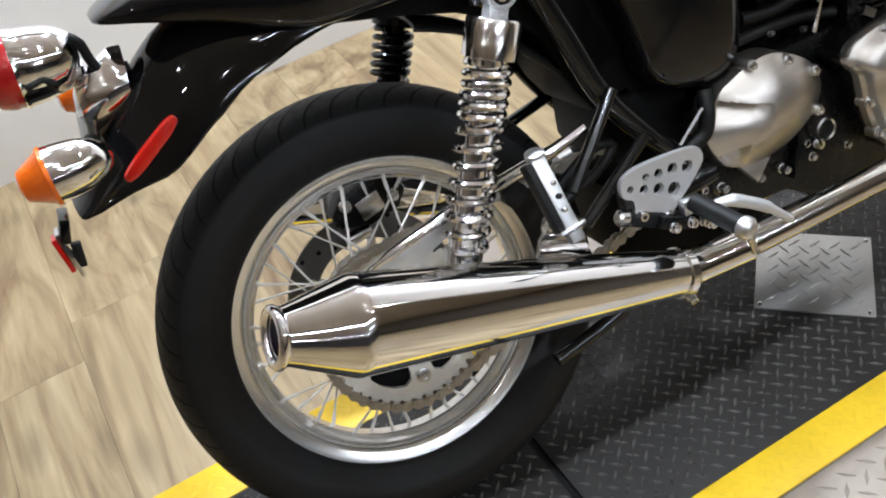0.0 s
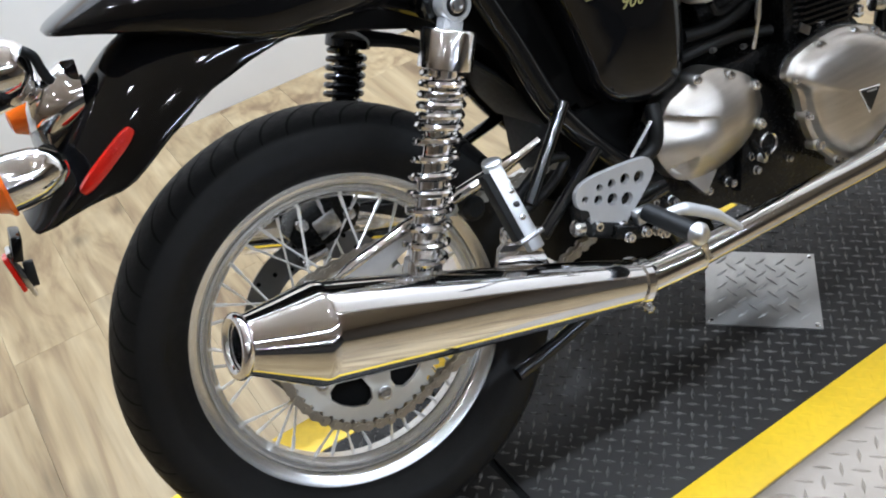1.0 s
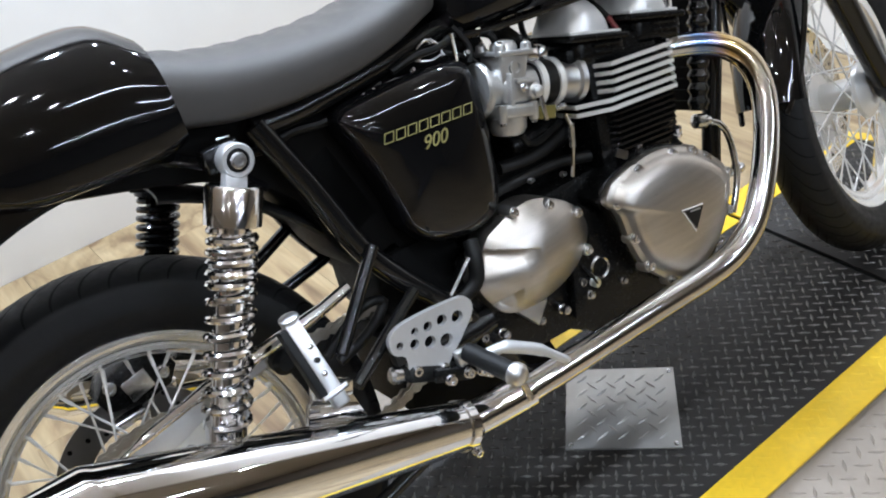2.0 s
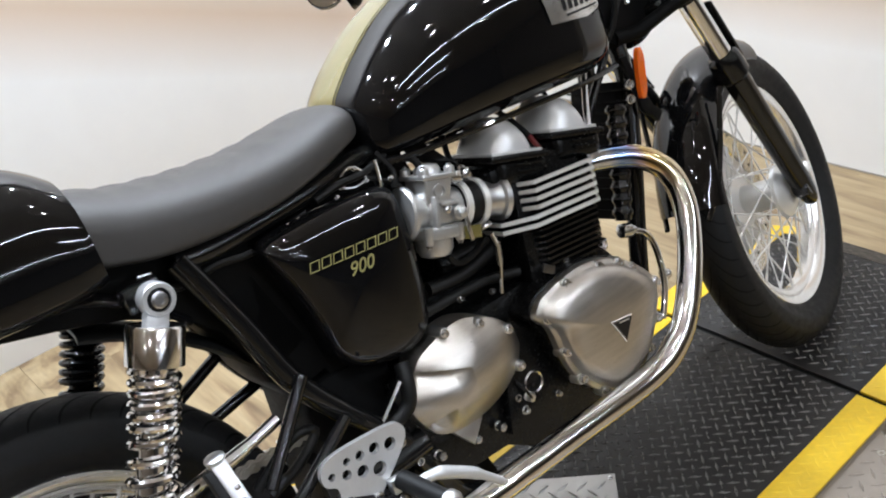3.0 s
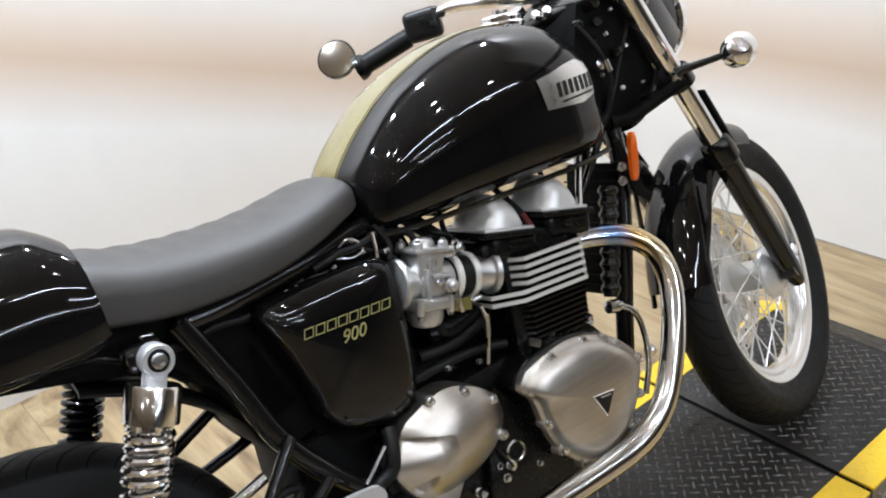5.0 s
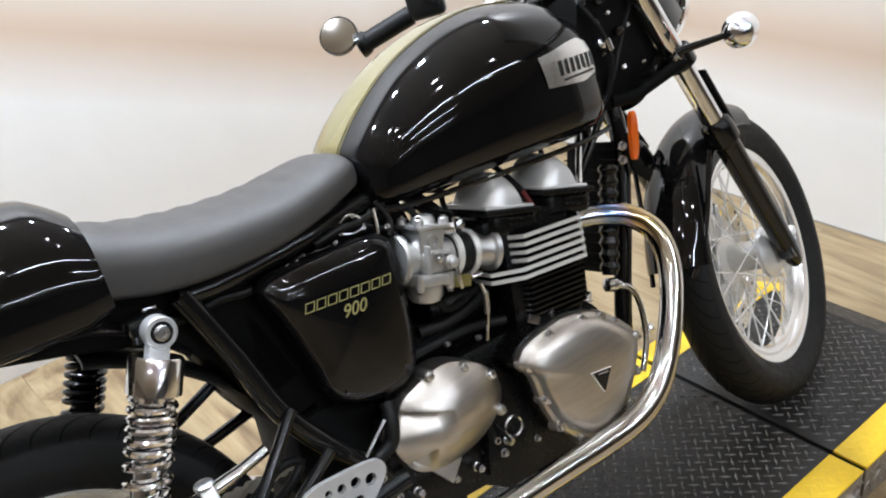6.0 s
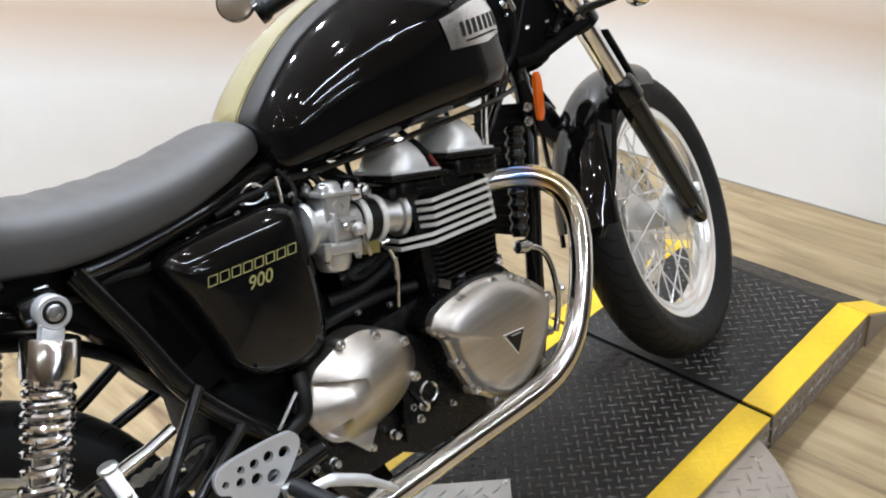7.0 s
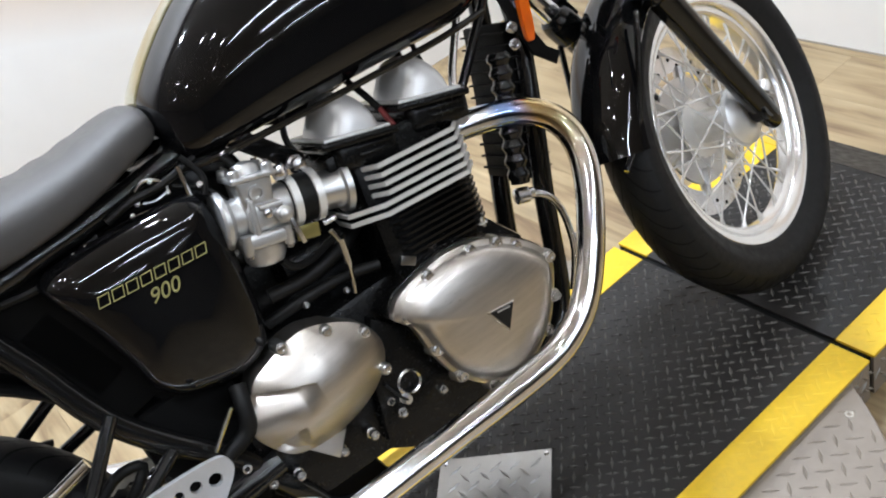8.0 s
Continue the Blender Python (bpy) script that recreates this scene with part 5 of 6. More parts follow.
# ---- pegs, bracket and brake pedal ----
OUT = [(p.x, p.z) for p in catmull([(0.293, 0, 0.432), (0.292, 0, 0.412), (0.306, 0, 0.401), (0.304, 0, 0.378), (0.315, 0, 0.370), (0.327, 0, 0.376), (0.340, 0, 0.363), (0.352, 0, 0.353), (0.360, 0, 0.363), (0.390, 0, 0.386), (0.415, 0, 0.410), (0.414, 0, 0.428), (0.398, 0, 0.436), (0.345, 0, 0.442), (0.31, 0, 0.442)], 3, True)]
HOLES = [(0.391, 0.413, 0.0085), (0.369, 0.420, 0.0075), (0.348, 0.4225, 0.0065), (0.329, 0.4255, 0.0052), (0.304, 0.419, 0.005), (0.323, 0.4105, 0.0065), (0.344, 0.402, 0.0082), (0.366, 0.392, 0.0095)]
peg_plate = part("footrest_plate", holed_plate(OUT, [circle(*h) for h in HOLES], -0.168, -0.176), SILVER_PAINT, bike, "silver drilled footrest plate")
for x, z in ((0.313, 0.377), (0.350, 0.360)):
    part("bolt", hexbolt((x, -0.176, z), (0, -1, 0), 0.006, 0.006), STEEL, peg_plate)
part("master_cylinder", tube([(0.292, -0.17, 0.384), (0.302, -0.17, 0.378), (0.305, -0.17, 0.376), (0.365, -0.17, 0.345), (0.372, -0.17, 0.342)], [0.009, 0.009, 0.012, 0.012, 0.009], 14), RUBBER, peg_plate, "black rubber-booted master cylinder")
part("cylinder_end", lathe([(0, 0.008), (0.004, 0.011), (0.014, 0.011), (0.018, 0.007)], (0.296, -0.17, 0.380), (-0.9, 0, 0.4), 14), STEEL, peg_plate)
part("plate_spacer", box((0.303, -0.165, 0.402), (0.02, 0.02, 0.02), 0.003), BLACK_PLASTIC, peg_plate)
peg = part("footrest", tube([(0.380, -0.19, 0.371), (0.382, -0.197, 0.369), (0.395, -0.266, 0.352)], [0.012, 0.0128, 0.0128], 18), RUBBER, bike, "black rubber footrest with silver end")
part("footrest_end", lathe([(0, 0.012), (0.003, 0.0155), (0.011, 0.0155), (0.017, 0.011), (0.019, 0.004)], (0.394, -0.262, 0.353), (0.15, -0.97, -0.15), 20), CAST_ALU, peg)
part("bank_sensor", tube([(0.396, -0.272, 0.345), (0.400, -0.274, 0.322), (0.401, -0.274, 0.316)], [0.005, 0.0045, 0.0055], 10), STEEL, peg)
part("footrest_root", box((0.378, -0.183, 0.364), (0.024, 0.014, 0.022), 0.004), CAST_ALU, peg)
part("brake_pedal", tube([(0.375, -0.192, 0.372), (0.396, -0.212, 0.366), (0.414, -0.22, 0.366), (0.43, -0.222, 0.358), (0.465, -0.225, 0.334), (0.50, -0.226, 0.297)], [0.006] * 6 + [0.0075] * 5 + [0.0085] * 5 + [0.008] * 5 + [0.006] * 4 + [0.004], 12, 5), SILVER_PAINT, bike, "silver curved brake pedal")
part("pedal_link", box((0.352, -0.185, 0.352), (0.05, 0.014, 0.018), 0.004, (0, 25, 0)), ENGINE_BLACK, bike)
for k, (x, z) in enumerate(((0.345, 0.35), (0.372, 0.345), (0.39, 0.338), (0.40, 0.33))):
    part("pedal_bolt", hexbolt((x, -0.19, z), (0, -1, 0), 0.006, 0.01), STEEL, bike)
pill = part("passenger_peg", box((0.190, -0.203, 0.470), (0.019, 0.018, 0.115), 0.003, (-20, -5, 0)), CAST_ALU, bike, "silver folded passenger footrest")
part("peg_cap", lathe([(0, 0.009), (0.003, 0.0125), (0.006, 0.012), (0.008, 0.008)], (0.186, -0.186, 0.522), (-0.05, -0.1, 1), 18), CAST_ALU, pill)
part("peg_rubber", box((0.176, -0.199, 0.474), (0.010, 0.024, 0.09), 0.003, (-20, -5, 0)), RUBBER, pill)
part("peg_band", box((0.192, -0.217, 0.434), (0.034, 0.026, 0.007), 0.002, (-20, -5, 0)), STEEL, pill)
for k in range(3):
    part("peg_stud", lathe([(0, 0.0035), (0.004, 0.0035), (0.005, 0.002)], (0.190, -0.2055 - 0.0058 * k, 0.492 - 0.016 * k), (0, -1, 0.35), 10), BLACK_PLASTIC if k == 1 else STEEL, pill)
part("peg_hanger", box((0.205, -0.17, 0.415), (0.05, 0.02, 0.02), 0.004, (0, 20, 0)), CHROME, bike)

# ---- tail ----
tail = part("tail_bracket", loft([[Vector((x + 0.25 * math.sin(a) * h, w * math.cos(a), z + h * math.sin(a))) for a in [2 * math.pi * k / 28 for k in range(28)]] for x, w, z, h in ((-0.186, 0.020, 0.738, 0.020), (-0.190, 0.036, 0.738, 0.040), (-0.205, 0.038, 0.738, 0.043), (-0.228, 0.035, 0.734, 0.038), (-0.246, 0.028, 0.730, 0.029), (-0.252, 0.016, 0.729, 0.016))]), CHROME, bike, "chrome tail lamp bracket")
lamp = part("tail_lamp", lathe([(0, 0.018), (0.006, 0.029), (0.02, 0.036), (0.045, 0.041), (0.062, 0.043), (0.064, 0.0445), (0.068, 0.0445), (0.068, 0.040)], (-0.222, 0, 0.785), (-1, 0, 0.12), 32), CHROME, bike, "chrome tail lamp with a red lens")
part("red_lens", lathe([(0, 0.042), (0.012, 0.043), (0.024, 0.040), (0.032, 0.034), (0.036, 0.022), (0.037, 0.009)], (-0.289, 0, 0.793), (-1, 0, 0.12), 32), TAIL_RED, lamp, "red lens")
part("lamp_strut", tube([(-0.226, -0.02, 0.806), (-0.2174, -0.02, 0.796), (-0.2155, -0.02, 0.778), (-0.210, -0.02, 0.763), (-0.1946, -0.02, 0.757), (-0.180, -0.02, 0.756)], 0.0055, 10, 4), RUBBER, lamp, "black rubber lamp mount")
part("indicator_stem", tube([(-0.25, -0.11, 0.715), (-0.245, 0.04, 0.715), (-0.205, 0.18, 0.710)], 0.010, 12), FRAME_BLACK, tail)
for sy in (-0.125, 0.19):
    sig = part("indicator", lathe([(0, 0.004), (0.004, 0.012), (0.014, 0.021), (0.03, 0.027), (0.05, 0.0295), (0.062, 0.030), (0.064, 0.028)], (-0.236 + (0.060 if sy > 0 else 0), sy, 0.703 + (0.002 if sy > 0 else 0)), (-1, 0, 0.02), 28), CHROME, bike, "chrome bullet indicator with an amber lens")
    part("amber_lens", lathe([(0, 0.031), (0.004, 0.0315), (0.008, 0.027), (0.022, 0.020), (0.030, 0.016), (0.033, 0.008)], (-0.298 + (0.060 if sy > 0 else 0), sy, 0.704 + (0.002 if sy > 0 else 0)), (-1, 0, 0.02), 28), ORANGE, sig, "amber lens")
part("side_reflector", loft([[Vector((-0.199, -0.084 - t, 0.6795)) + (Vector((0.0369, 0, 0.0219)) * math.copysign(abs(math.cos(a)) ** 0.6, math.cos(a)) + Vector((-0.0041, 0, 0.0068)) * math.copysign(abs(math.sin(a)) ** 0.6, math.sin(a))) * s for a in [2 * math.pi * k / 36 for k in range(36)]] for t, s in ((0.0, 1.0), (0.005, 1.0), (0.008, 0.92), (0.009, 0.75))]), RED, bike, "red side reflector")
hang = part("plate_hanger", box((-0.322, 0.0, 0.612), (0.012, 0.05, 0.03), 0.003, (0, 20, 0)), FRAME_BLACK, bike, "licence plate hanger with a small red reflector")
part("hanger_arm", box((-0.33, 0, 0.58), (0.006, 0.03, 0.06), 0.002, (0, -5, 0)), CHROME, hang)
part("hanger_reflector", box((-0.337, 0, 0.582), (0.006, 0.026, 0.045), 0.002, (0, -5, 0)), RED, hang)
part("hanger_clip", box((-0.322, -0.004, 0.575), (0.012, 0.012, 0.03), 0.002, (0, 10, 0)), BLACK_PLASTIC, hang)

# ---- fork, headlamp, bars ----
def steered(name, bm, material, parent=None, label=""):
    return part(name, moved(bm, S), material, parent or bike, label)


for z, r, name in ((0.742, 0.018, "lower_yoke"), (0.93, 0.014, "upper_yoke")):
    yoke = steered(name, box((leg_x(z) - 0.03, 0, z), (0.075, 0.16, 2 * r), 0.01, (0, -RAKE, 0), 3), FRAME_BLACK, None, "black fork yoke")
    for sy in (-0.095, 0.095):
        c = Vector((leg_x(z), sy, z))
        steered("yoke_clamp", lathe([(-r, 0.026), (-r + 0.003, 0.0305), (r - 0.003, 0.0305), (r, 0.026)], c, AX, 24), FRAME_BLACK, yoke)
        steered("bolt", hexbolt(c + Vector((-0.026, -0.012 * (1 if sy < 0 else -1), 0)), (-0.8, -0.5 if sy < 0 else 0.5, -0.3), 0.007, 0.010), STEEL, yoke)
def on_front(name, bm, material, parent=None, label=""):
    return part(name, moved(bm, WF), material, parent or bike, label)


axle = on_front("front_axle", tube([(FAX[0], -0.1, FAX[2]), (FAX[0], 0.1, FAX[2])], 0.009, 14), STEEL)
on_front("front_hub_flange", lathe([(0, 0.02), (0.0, 0.046), (0.004, 0.049), (0.010, 0.049), (0.016, 0.036), (0.02, 0.022)], (FAX[0], -0.05, FAX[2]), (0, 1, 0), 40), HUB_ALU, front, "polished hub flange")
on_front("front_disc", ring_of([(0.058, 0.11), (0.058, 0.155), (0.063, 0.155), (0.063, 0.11)], FAX, (0, 1, 0), 56), STEEL, front, "steel front brake disc")
on_front("disc_carrier", lathe([(0.05, 0.05), (0.054, 0.098), (0.060, 0.098), (0.060, 0.05)], FAX, (0, 1, 0), 32), CAST_ALU, front)
for k in range(6):
    a = 2 * math.pi * k / 6
    on_front("disc_arm", tube([Vector(FAX) + Vector((r * math.cos(a), 0.059, r * math.sin(a))) for r in (0.07, 0.118)], [0.012, 0.008], 8), CAST_ALU, front)
# uncut holes again: black dots carry their shade
for k in range(36):
    a, r = 2 * math.pi * k / 36, (0.120, 0.133, 0.146)[k % 3]
    on_front("hole_shade", lathe([(0, 0.0036), (0.0006, 0.0035)], (FAX[0] + r * math.cos(a), 0.0579, FAX[2] + r * math.sin(a)), (0, -1, 0), 10), MATTE_BLACK, front)
FG = [Vector((FAX[0] + (0.317 + 0.0003 * (a - 57)) * math.cos(radians(a)), 0, FAX[2] + (0.317 + 0.0003 * (a - 57)) * math.sin(radians(a)))) for a in range(67, 159, 5)]
guard = on_front("front_mudguard", loft(guard_rings(FG, 0.062, 0.055, 0.004, FAX)), BLACK_PAINT, None, "black gloss front mudguard")
for sy in (-0.066, 0.066):
    on_front("mudguard_stay", tube([(1.13, sy * 0.6, 0.40), (1.20, sy * 0.9, 0.45), (leg_x(0.57), sy * 1.2, 0.57)], 0.005, 8, 3), FRAME_BLACK, guard)
head = steered("headlamp", lathe([(-0.10, 0.01), (-0.095, 0.035), (-0.07, 0.065), (-0.03, 0.085), (0.02, 0.092), (0.04, 0.092), (0.042, 0.088)], (1.30, 0, 0.86), (1, 0, -0.05), 36), BLACK_PAINT, None, "black headlamp bowl with a chrome rim")
steered("rim", ring_of([(0.03, 0.092), (0.034, 0.099), (0.052, 0.099), (0.058, 0.088), (0.052, 0.084)], (1.30, 0, 0.86), (1, 0, -0.05), 40), CHROME, head, "chrome headlamp rim")
steered("glass", lathe([(0.05, 0.085), (0.064, 0.06), (0.07, 0.02)], (1.30, 0, 0.86), (1, 0, -0.05), 36), CHROME, head)
for sy in (-0.1, 0.1):
    steered("lamp_ear", box((1.235, sy, 0.845), (0.06, 0.008, 0.10), 0.003, (0, -RAKE, 0)), FRAME_BLACK, head)
part("yoke_arm", tube([(1.085, -0.05, 0.724), (1.13, -0.063, 0.721), (1.18, -0.083, 0.737), (1.23, -0.10, 0.751)], [0.013, 0.012, 0.011, 0.011], 12), MATTE_BLACK, bike, "black lower yoke arm")
stalk = part("indicator_stalk", tube([(1.195, -0.12, 0.772), (1.20, -0.128, 0.776), (1.232, -0.165, 0.780), (1.25, -0.187, 0.783)], [0.011, 0.0075, 0.006, 0.006], 12), FRAME_BLACK, bike, "black indicator stalk with a chrome bullet lamp")
part("indicator", lathe([(-0.03, 0.006), (-0.026, 0.017), (-0.014, 0.026), (0.004, 0.030), (0.02, 0.029), (0.024, 0.027)], (1.259, -0.2, 0.784), (0.94, 0.34, 0), 28), CHROME, stalk, "chrome bullet indicator")
part("amber_lens", lathe([(0, 0.028), (0.01, 0.023), (0.02, 0.012), (0.022, 0.004)], (1.281, -0.192, 0.784), (0.94, 0.34, 0), 24), ORANGE, stalk, "amber lens")
for sy in (-0.055, 0.055):
    clock = steered("instrument", lathe([(-0.05, 0.02), (-0.045, 0.037), (0, 0.041), (0.008, 0.043), (0.014, 0.043), (0.015, 0.038)], (1.165, sy, 0.985), (-0.5, 0, 0.85), 28), BLACK_PLASTIC, None, "black round instrument with a chrome bezel")
    steered("bezel", ring_of([(0.008, 0.039), (0.008, 0.044), (0.018, 0.044), (0.018, 0.039)], (1.165, sy, 0.985), (-0.5, 0, 0.85), 28), CHROME, clock)
# bars: given in the bike's own frame
BAR = [(0.892, 0.332, 0.928), (0.963, 0.28, 0.952), (1.002, 0.235, 0.976), (1.022, 0.19, 0.981), (1.045, 0.12, 0.970), (1.08, 0.06, 0.960), (1.125, 0.01, 0.957), (1.16, -0.06, 0.955), (1.18, -0.14, 0.965), (1.165, -0.23, 0.965), (1.125, -0.31, 0.955), (1.08, -0.39, 0.945)]
bars = part("handlebar", tube(BAR, 0.011, 14, 4), CHROME, bike, "chrome handlebar")
part("grip", tube([(0.878, 0.343, 0.924), (0.884, 0.338, 0.926), (0.888, 0.335, 0.927), (0.960, 0.282, 0.951)], [0.023, 0.023, 0.0185, 0.0185], 18), RUBBER, bars, "black rubber grip")
part("grip", tube([(1.07, -0.405, 0.942), (1.13, -0.305, 0.957)], 0.0165, 18), RUBBER, bars, "black rubber grip")
part("bar_end", tube([(0.872, 0.348, 0.922), (0.879, 0.3425, 0.9245)], [0.025, 0.025], 20), FRAME_BLACK, bars, "black bar end collar")
part("switch_housing", box((0.986, 0.262, 0.966), (0.070, 0.046, 0.058), 0.014, (0, 0, -43), 3), BLACK_PLASTIC, bars, "black switch housing")
for k in range(3):
    part("switch", box((0.972 + 0.014 * k, 0.242 - 0.012 * k, 0.975 - 0.012 * (k % 2)), (0.012, 0.01, 0.010), 0.002, (0, 0, -43)), BLACK_PLASTIC, bars)
part("clutch_lever", tube([(1.02, 0.26, 0.968), (1.0, 0.295, 0.96), (0.965, 0.34, 0.945), (0.935, 0.375, 0.935)], [0.009, 0.008, 0.007, 0.008], 10, 4), CHROME, bars, "chrome clutch lever")
part("mirror_stem", tube([(0.880, 0.345, 0.926), (0.874, 0.356, 0.936), (0.862, 0.366, 0.945)], 0.0055, 10, 3), FRAME_BLACK, bars)
MD = Vector((-0.62, -0.66, 0.40)).normalized()
part("mirror_shell", lathe([(0.0, 0.034), (0.002, 0.0370), (-0.006, 0.0375), (-0.016, 0.030), (-0.022, 0.012)], (0.848, 0.371, 0.951), MD, 36), FRAME_BLACK, bars, "round black bar-end mirror")
MIRROR = mat("mirror_glass", (0.58, 0.54, 0.48), 0.12, 1.0, 0.01)
part("mirror_glass", lathe([(0.0016, 0.0345), (0.0026, 0.026), (0.0036, 0.014), (0.004, 0.003)], (0.848, 0.371, 0.951), MD, 36), MIRROR, bars, "mirror glass")
part("cable", tube([(0.98, 0.25, 0.965), (1.08, 0.16, 1.0), (1.17, 0.06, 0.98), (1.16, 0.0, 0.90), (1.11, -0.03, 0.82), (1.06, -0.04, 0.73)], 0.004, 8, 5), RUBBER, bars)
part("cable", tube([(1.13, -0.28, 0.965), (1.22, -0.16, 0.99), (1.21, -0.07, 0.93), (1.15, -0.055, 0.84), (1.08, -0.06, 0.75), (1.0, -0.06, 0.71)], 0.004, 8, 5), RUBBER, bars)
for k, (x, y, z) in enumerate(((1.03, -0.02, 0.925), (1.06, -0.045, 0.90), (1.09, -0.05, 0.87), (1.075, -0.06, 0.82), (1.12, -0.06, 0.83), (1.10, -0.062, 0.90), (1.05, 0.03, 0.935))):
    part("bracket_fitting", lathe([(0, 0.006), (0.004, 0.009), (0.014, 0.009), (0.018, 0.005)], (x, y, z), (math.sin(k * 2.1), -0.8, math.cos(k * 1.7)), 10), (STEEL, FRAME_BLACK, FRAME_BLACK)[k % 3], bike)

# made-up bolts that give the steering head its small glints
for x, z, r in ((1.058, 0.765, 0.0045), (1.088, 0.805, 0.0035), (1.128, 0.772, 0.005), (1.158, 0.838, 0.004), (1.118, 0.868, 0.0045), (1.178, 0.768, 0.0035), (1.082, 0.862, 0.005), (1.142, 0.905, 0.004)):
    part("glint_bolt", hexbolt((x, -0.054, z), (-0.3, -1, 0.3), r * 0.7, 0.007), STEEL, bike)
part("ignition_cable", tube([(1.05, -0.062, 0.90), (1.07, -0.075, 0.855), (1.085, -0.075, 0.80), (1.075, -0.065, 0.75), (1.05, -0.055, 0.72)], 0.005, 10, 4), RUBBER, bike)
part("cable_ferrule", tube([(1.080, -0.077, 0.832), (1.085, -0.077, 0.812)], 0.0068, 10), STEEL, bike)

# ---- oil cooler and front frame fittings ----
cooler = part("oil_cooler", box((1.045, 0.006, 0.545), (0.036, 0.11, 0.23), 0.005, (0, 17, 0)), MATTE_BLACK, bike, "black finned oil cooler")
for k in range(12):
    part("cooler_fin", box((1.045 + (0.55 - (0.45 + k * 0.0175)) * -0.3, 0, 0.45 + k * 0.0175), (0.044, 0.122, 0.003), 0, (0, 17, 0)), MATTE_BLACK, cooler)
P0, P1 = Vector((1.022, -0.075, 0.632)), Vector((0.965, -0.08, 0.455))
n = 36
part("ribbed_hose", lathe([(i * (P1 - P0).length / n, (0.0140, 0.0178, 0.0178, 0.0140)[i % 4]) for i in range(n + 1)], P0, P1 - P0, 18), FRAME_BLACK, bike, "black ribbed oil hose cover")
oil = part("oil_line", tube([(0.963, -0.085, 0.437), (0.985, -0.095, 0.425), (0.995, -0.10, 0.40), (0.993, -0.105, 0.365), (0.978, -0.115, 0.33), (0.945, -0.125, 0.29)], 0.0055, 12, 4), CHROME, bike, "chrome oil line")
part("union", lathe([(-0.012, 0.009), (-0.01, 0.012), (0.008, 0.012), (0.010, 0.009), (0.018, 0.008)], (0.957, -0.085, 0.440), (0.9, -0.1, -0.3), 14), STEEL, oil)
part("union_nut", lathe([(0, 0.008), (0.012, 0.009), (0.018, 0.006)], (0.985, -0.105, 0.345), (0.8, -0.4, 0), 12), STEEL, oil)
refl = part("front_reflector", loft([[Vector((1.078 + t * 0, -0.088 - t, 0.665)) + (Vector((0.009, 0, 0.040)) * math.copysign(abs(math.cos(a)) ** 0.6, math.cos(a)) + Vector((0.0088, 0, -0.002)) * math.copysign(abs(math.sin(a)) ** 0.6, math.sin(a))) * s for a in [2 * math.pi * k / 28 for k in range(28)]] for t, s in ((0.0, 1.0), (0.006, 1.0), (0.008, 0.9))]), ORANGE, bike, "amber side reflector")
part("reflector_bracket", prism([(1.05, 0.70), (1.062, 0.70), (1.094, 0.605), (1.112, 0.588), (1.098, 0.575), (1.068, 0.605)], -0.086, -0.080, 0.001), MATTE_BLACK, refl)
for x, z in ((1.052, 0.655), (1.046, 0.632)):
    part("bolt", hexbolt((x, -0.084, z), (0, -1, 0), 0.0065, 0.008), STEEL, refl)
# side stand on the far side
stand = part("side_stand", tube([(0.50, 0.10, 0.235), (0.46, 0.17, 0.13), (0.43, 0.235, -0.05)], 0.012, 12, 3), FRAME_BLACK, bike, "black side stand")
part("stand_foot", lathe([(0, 0.026), (0.006, 0.028), (0.010, 0.02)], (0.43, 0.236, -0.060), (0, -0.28, 0.96), 18), FRAME_BLACK, stand)
part("centre_tube", tube([(0.17, -0.117, 0.195), (0.24, -0.115, 0.205), (0.40, -0.11, 0.24)], 0.010, 12, 3), FRAME_BLACK, bike, "black lower brace tube")

# heat-blued chrome on the header bend
def pipe_material():
    m = CHROME.copy()
    m.name = "heat_tinted_chrome"
    nt = m.node_tree
    b = nt.nodes["Principled BSDF"]
    tc = nt.nodes.new("ShaderNodeTexCoord")
    sep = nt.nodes.new("ShaderNodeSeparateXYZ")
    nt.links.new(tc.outputs["Object"], sep.inputs[0])
    across = nt.nodes.new("ShaderNodeMapRange")
    across.inputs["From Min"].default_value, across.inputs["From Max"].default_value = 0.88, 1.06
    nt.links.new(sep.outputs["X"], across.inputs["Value"])
    ramp = nt.nodes.new("ShaderNodeValToRGB")
    e = ramp.color_ramp.elements
    e[0].position, e[0].color = 0.0, (0.68, 0.71, 0.77, 1)
    e[1].position, e[1].color = 1.0, (0.62, 0.50, 0.32, 1)
    for p, c in ((0.40, (0.62, 0.65, 0.70, 1)), (0.50, (0.24, 0.37, 0.70, 1)), (0.58, (0.28, 0.38, 0.66, 1)), (0.65, (0.46, 0.38, 0.50, 1)), (0.71, (0.72, 0.52, 0.22, 1)), (0.85, (0.66, 0.53, 0.32, 1))):
        x = e.new(p)
        x.color = c
    nt.links.new(across.outputs[0], ramp.inputs[0])
    up = nt.nodes.new("ShaderNodeMapRange")
    up.inputs["From Min"].default_value, up.inputs["From Max"].default_value = 0.44, 0.54
    nt.links.new(sep.outputs["Z"], up.inputs["Value"])
    mix = nt.nodes.new("ShaderNodeMix")
    mix.data_type = "RGBA"
    mix.inputs["A"].default_value = (0.72, 0.71, 0.69, 1)
    nt.links.new(up.outputs[0], mix.inputs["Factor"])
    nt.links.new(ramp.outputs["Color"], mix.inputs["B"])
    nt.links.new(mix.outputs["Result"], b.inputs["Base Color"])
    return m


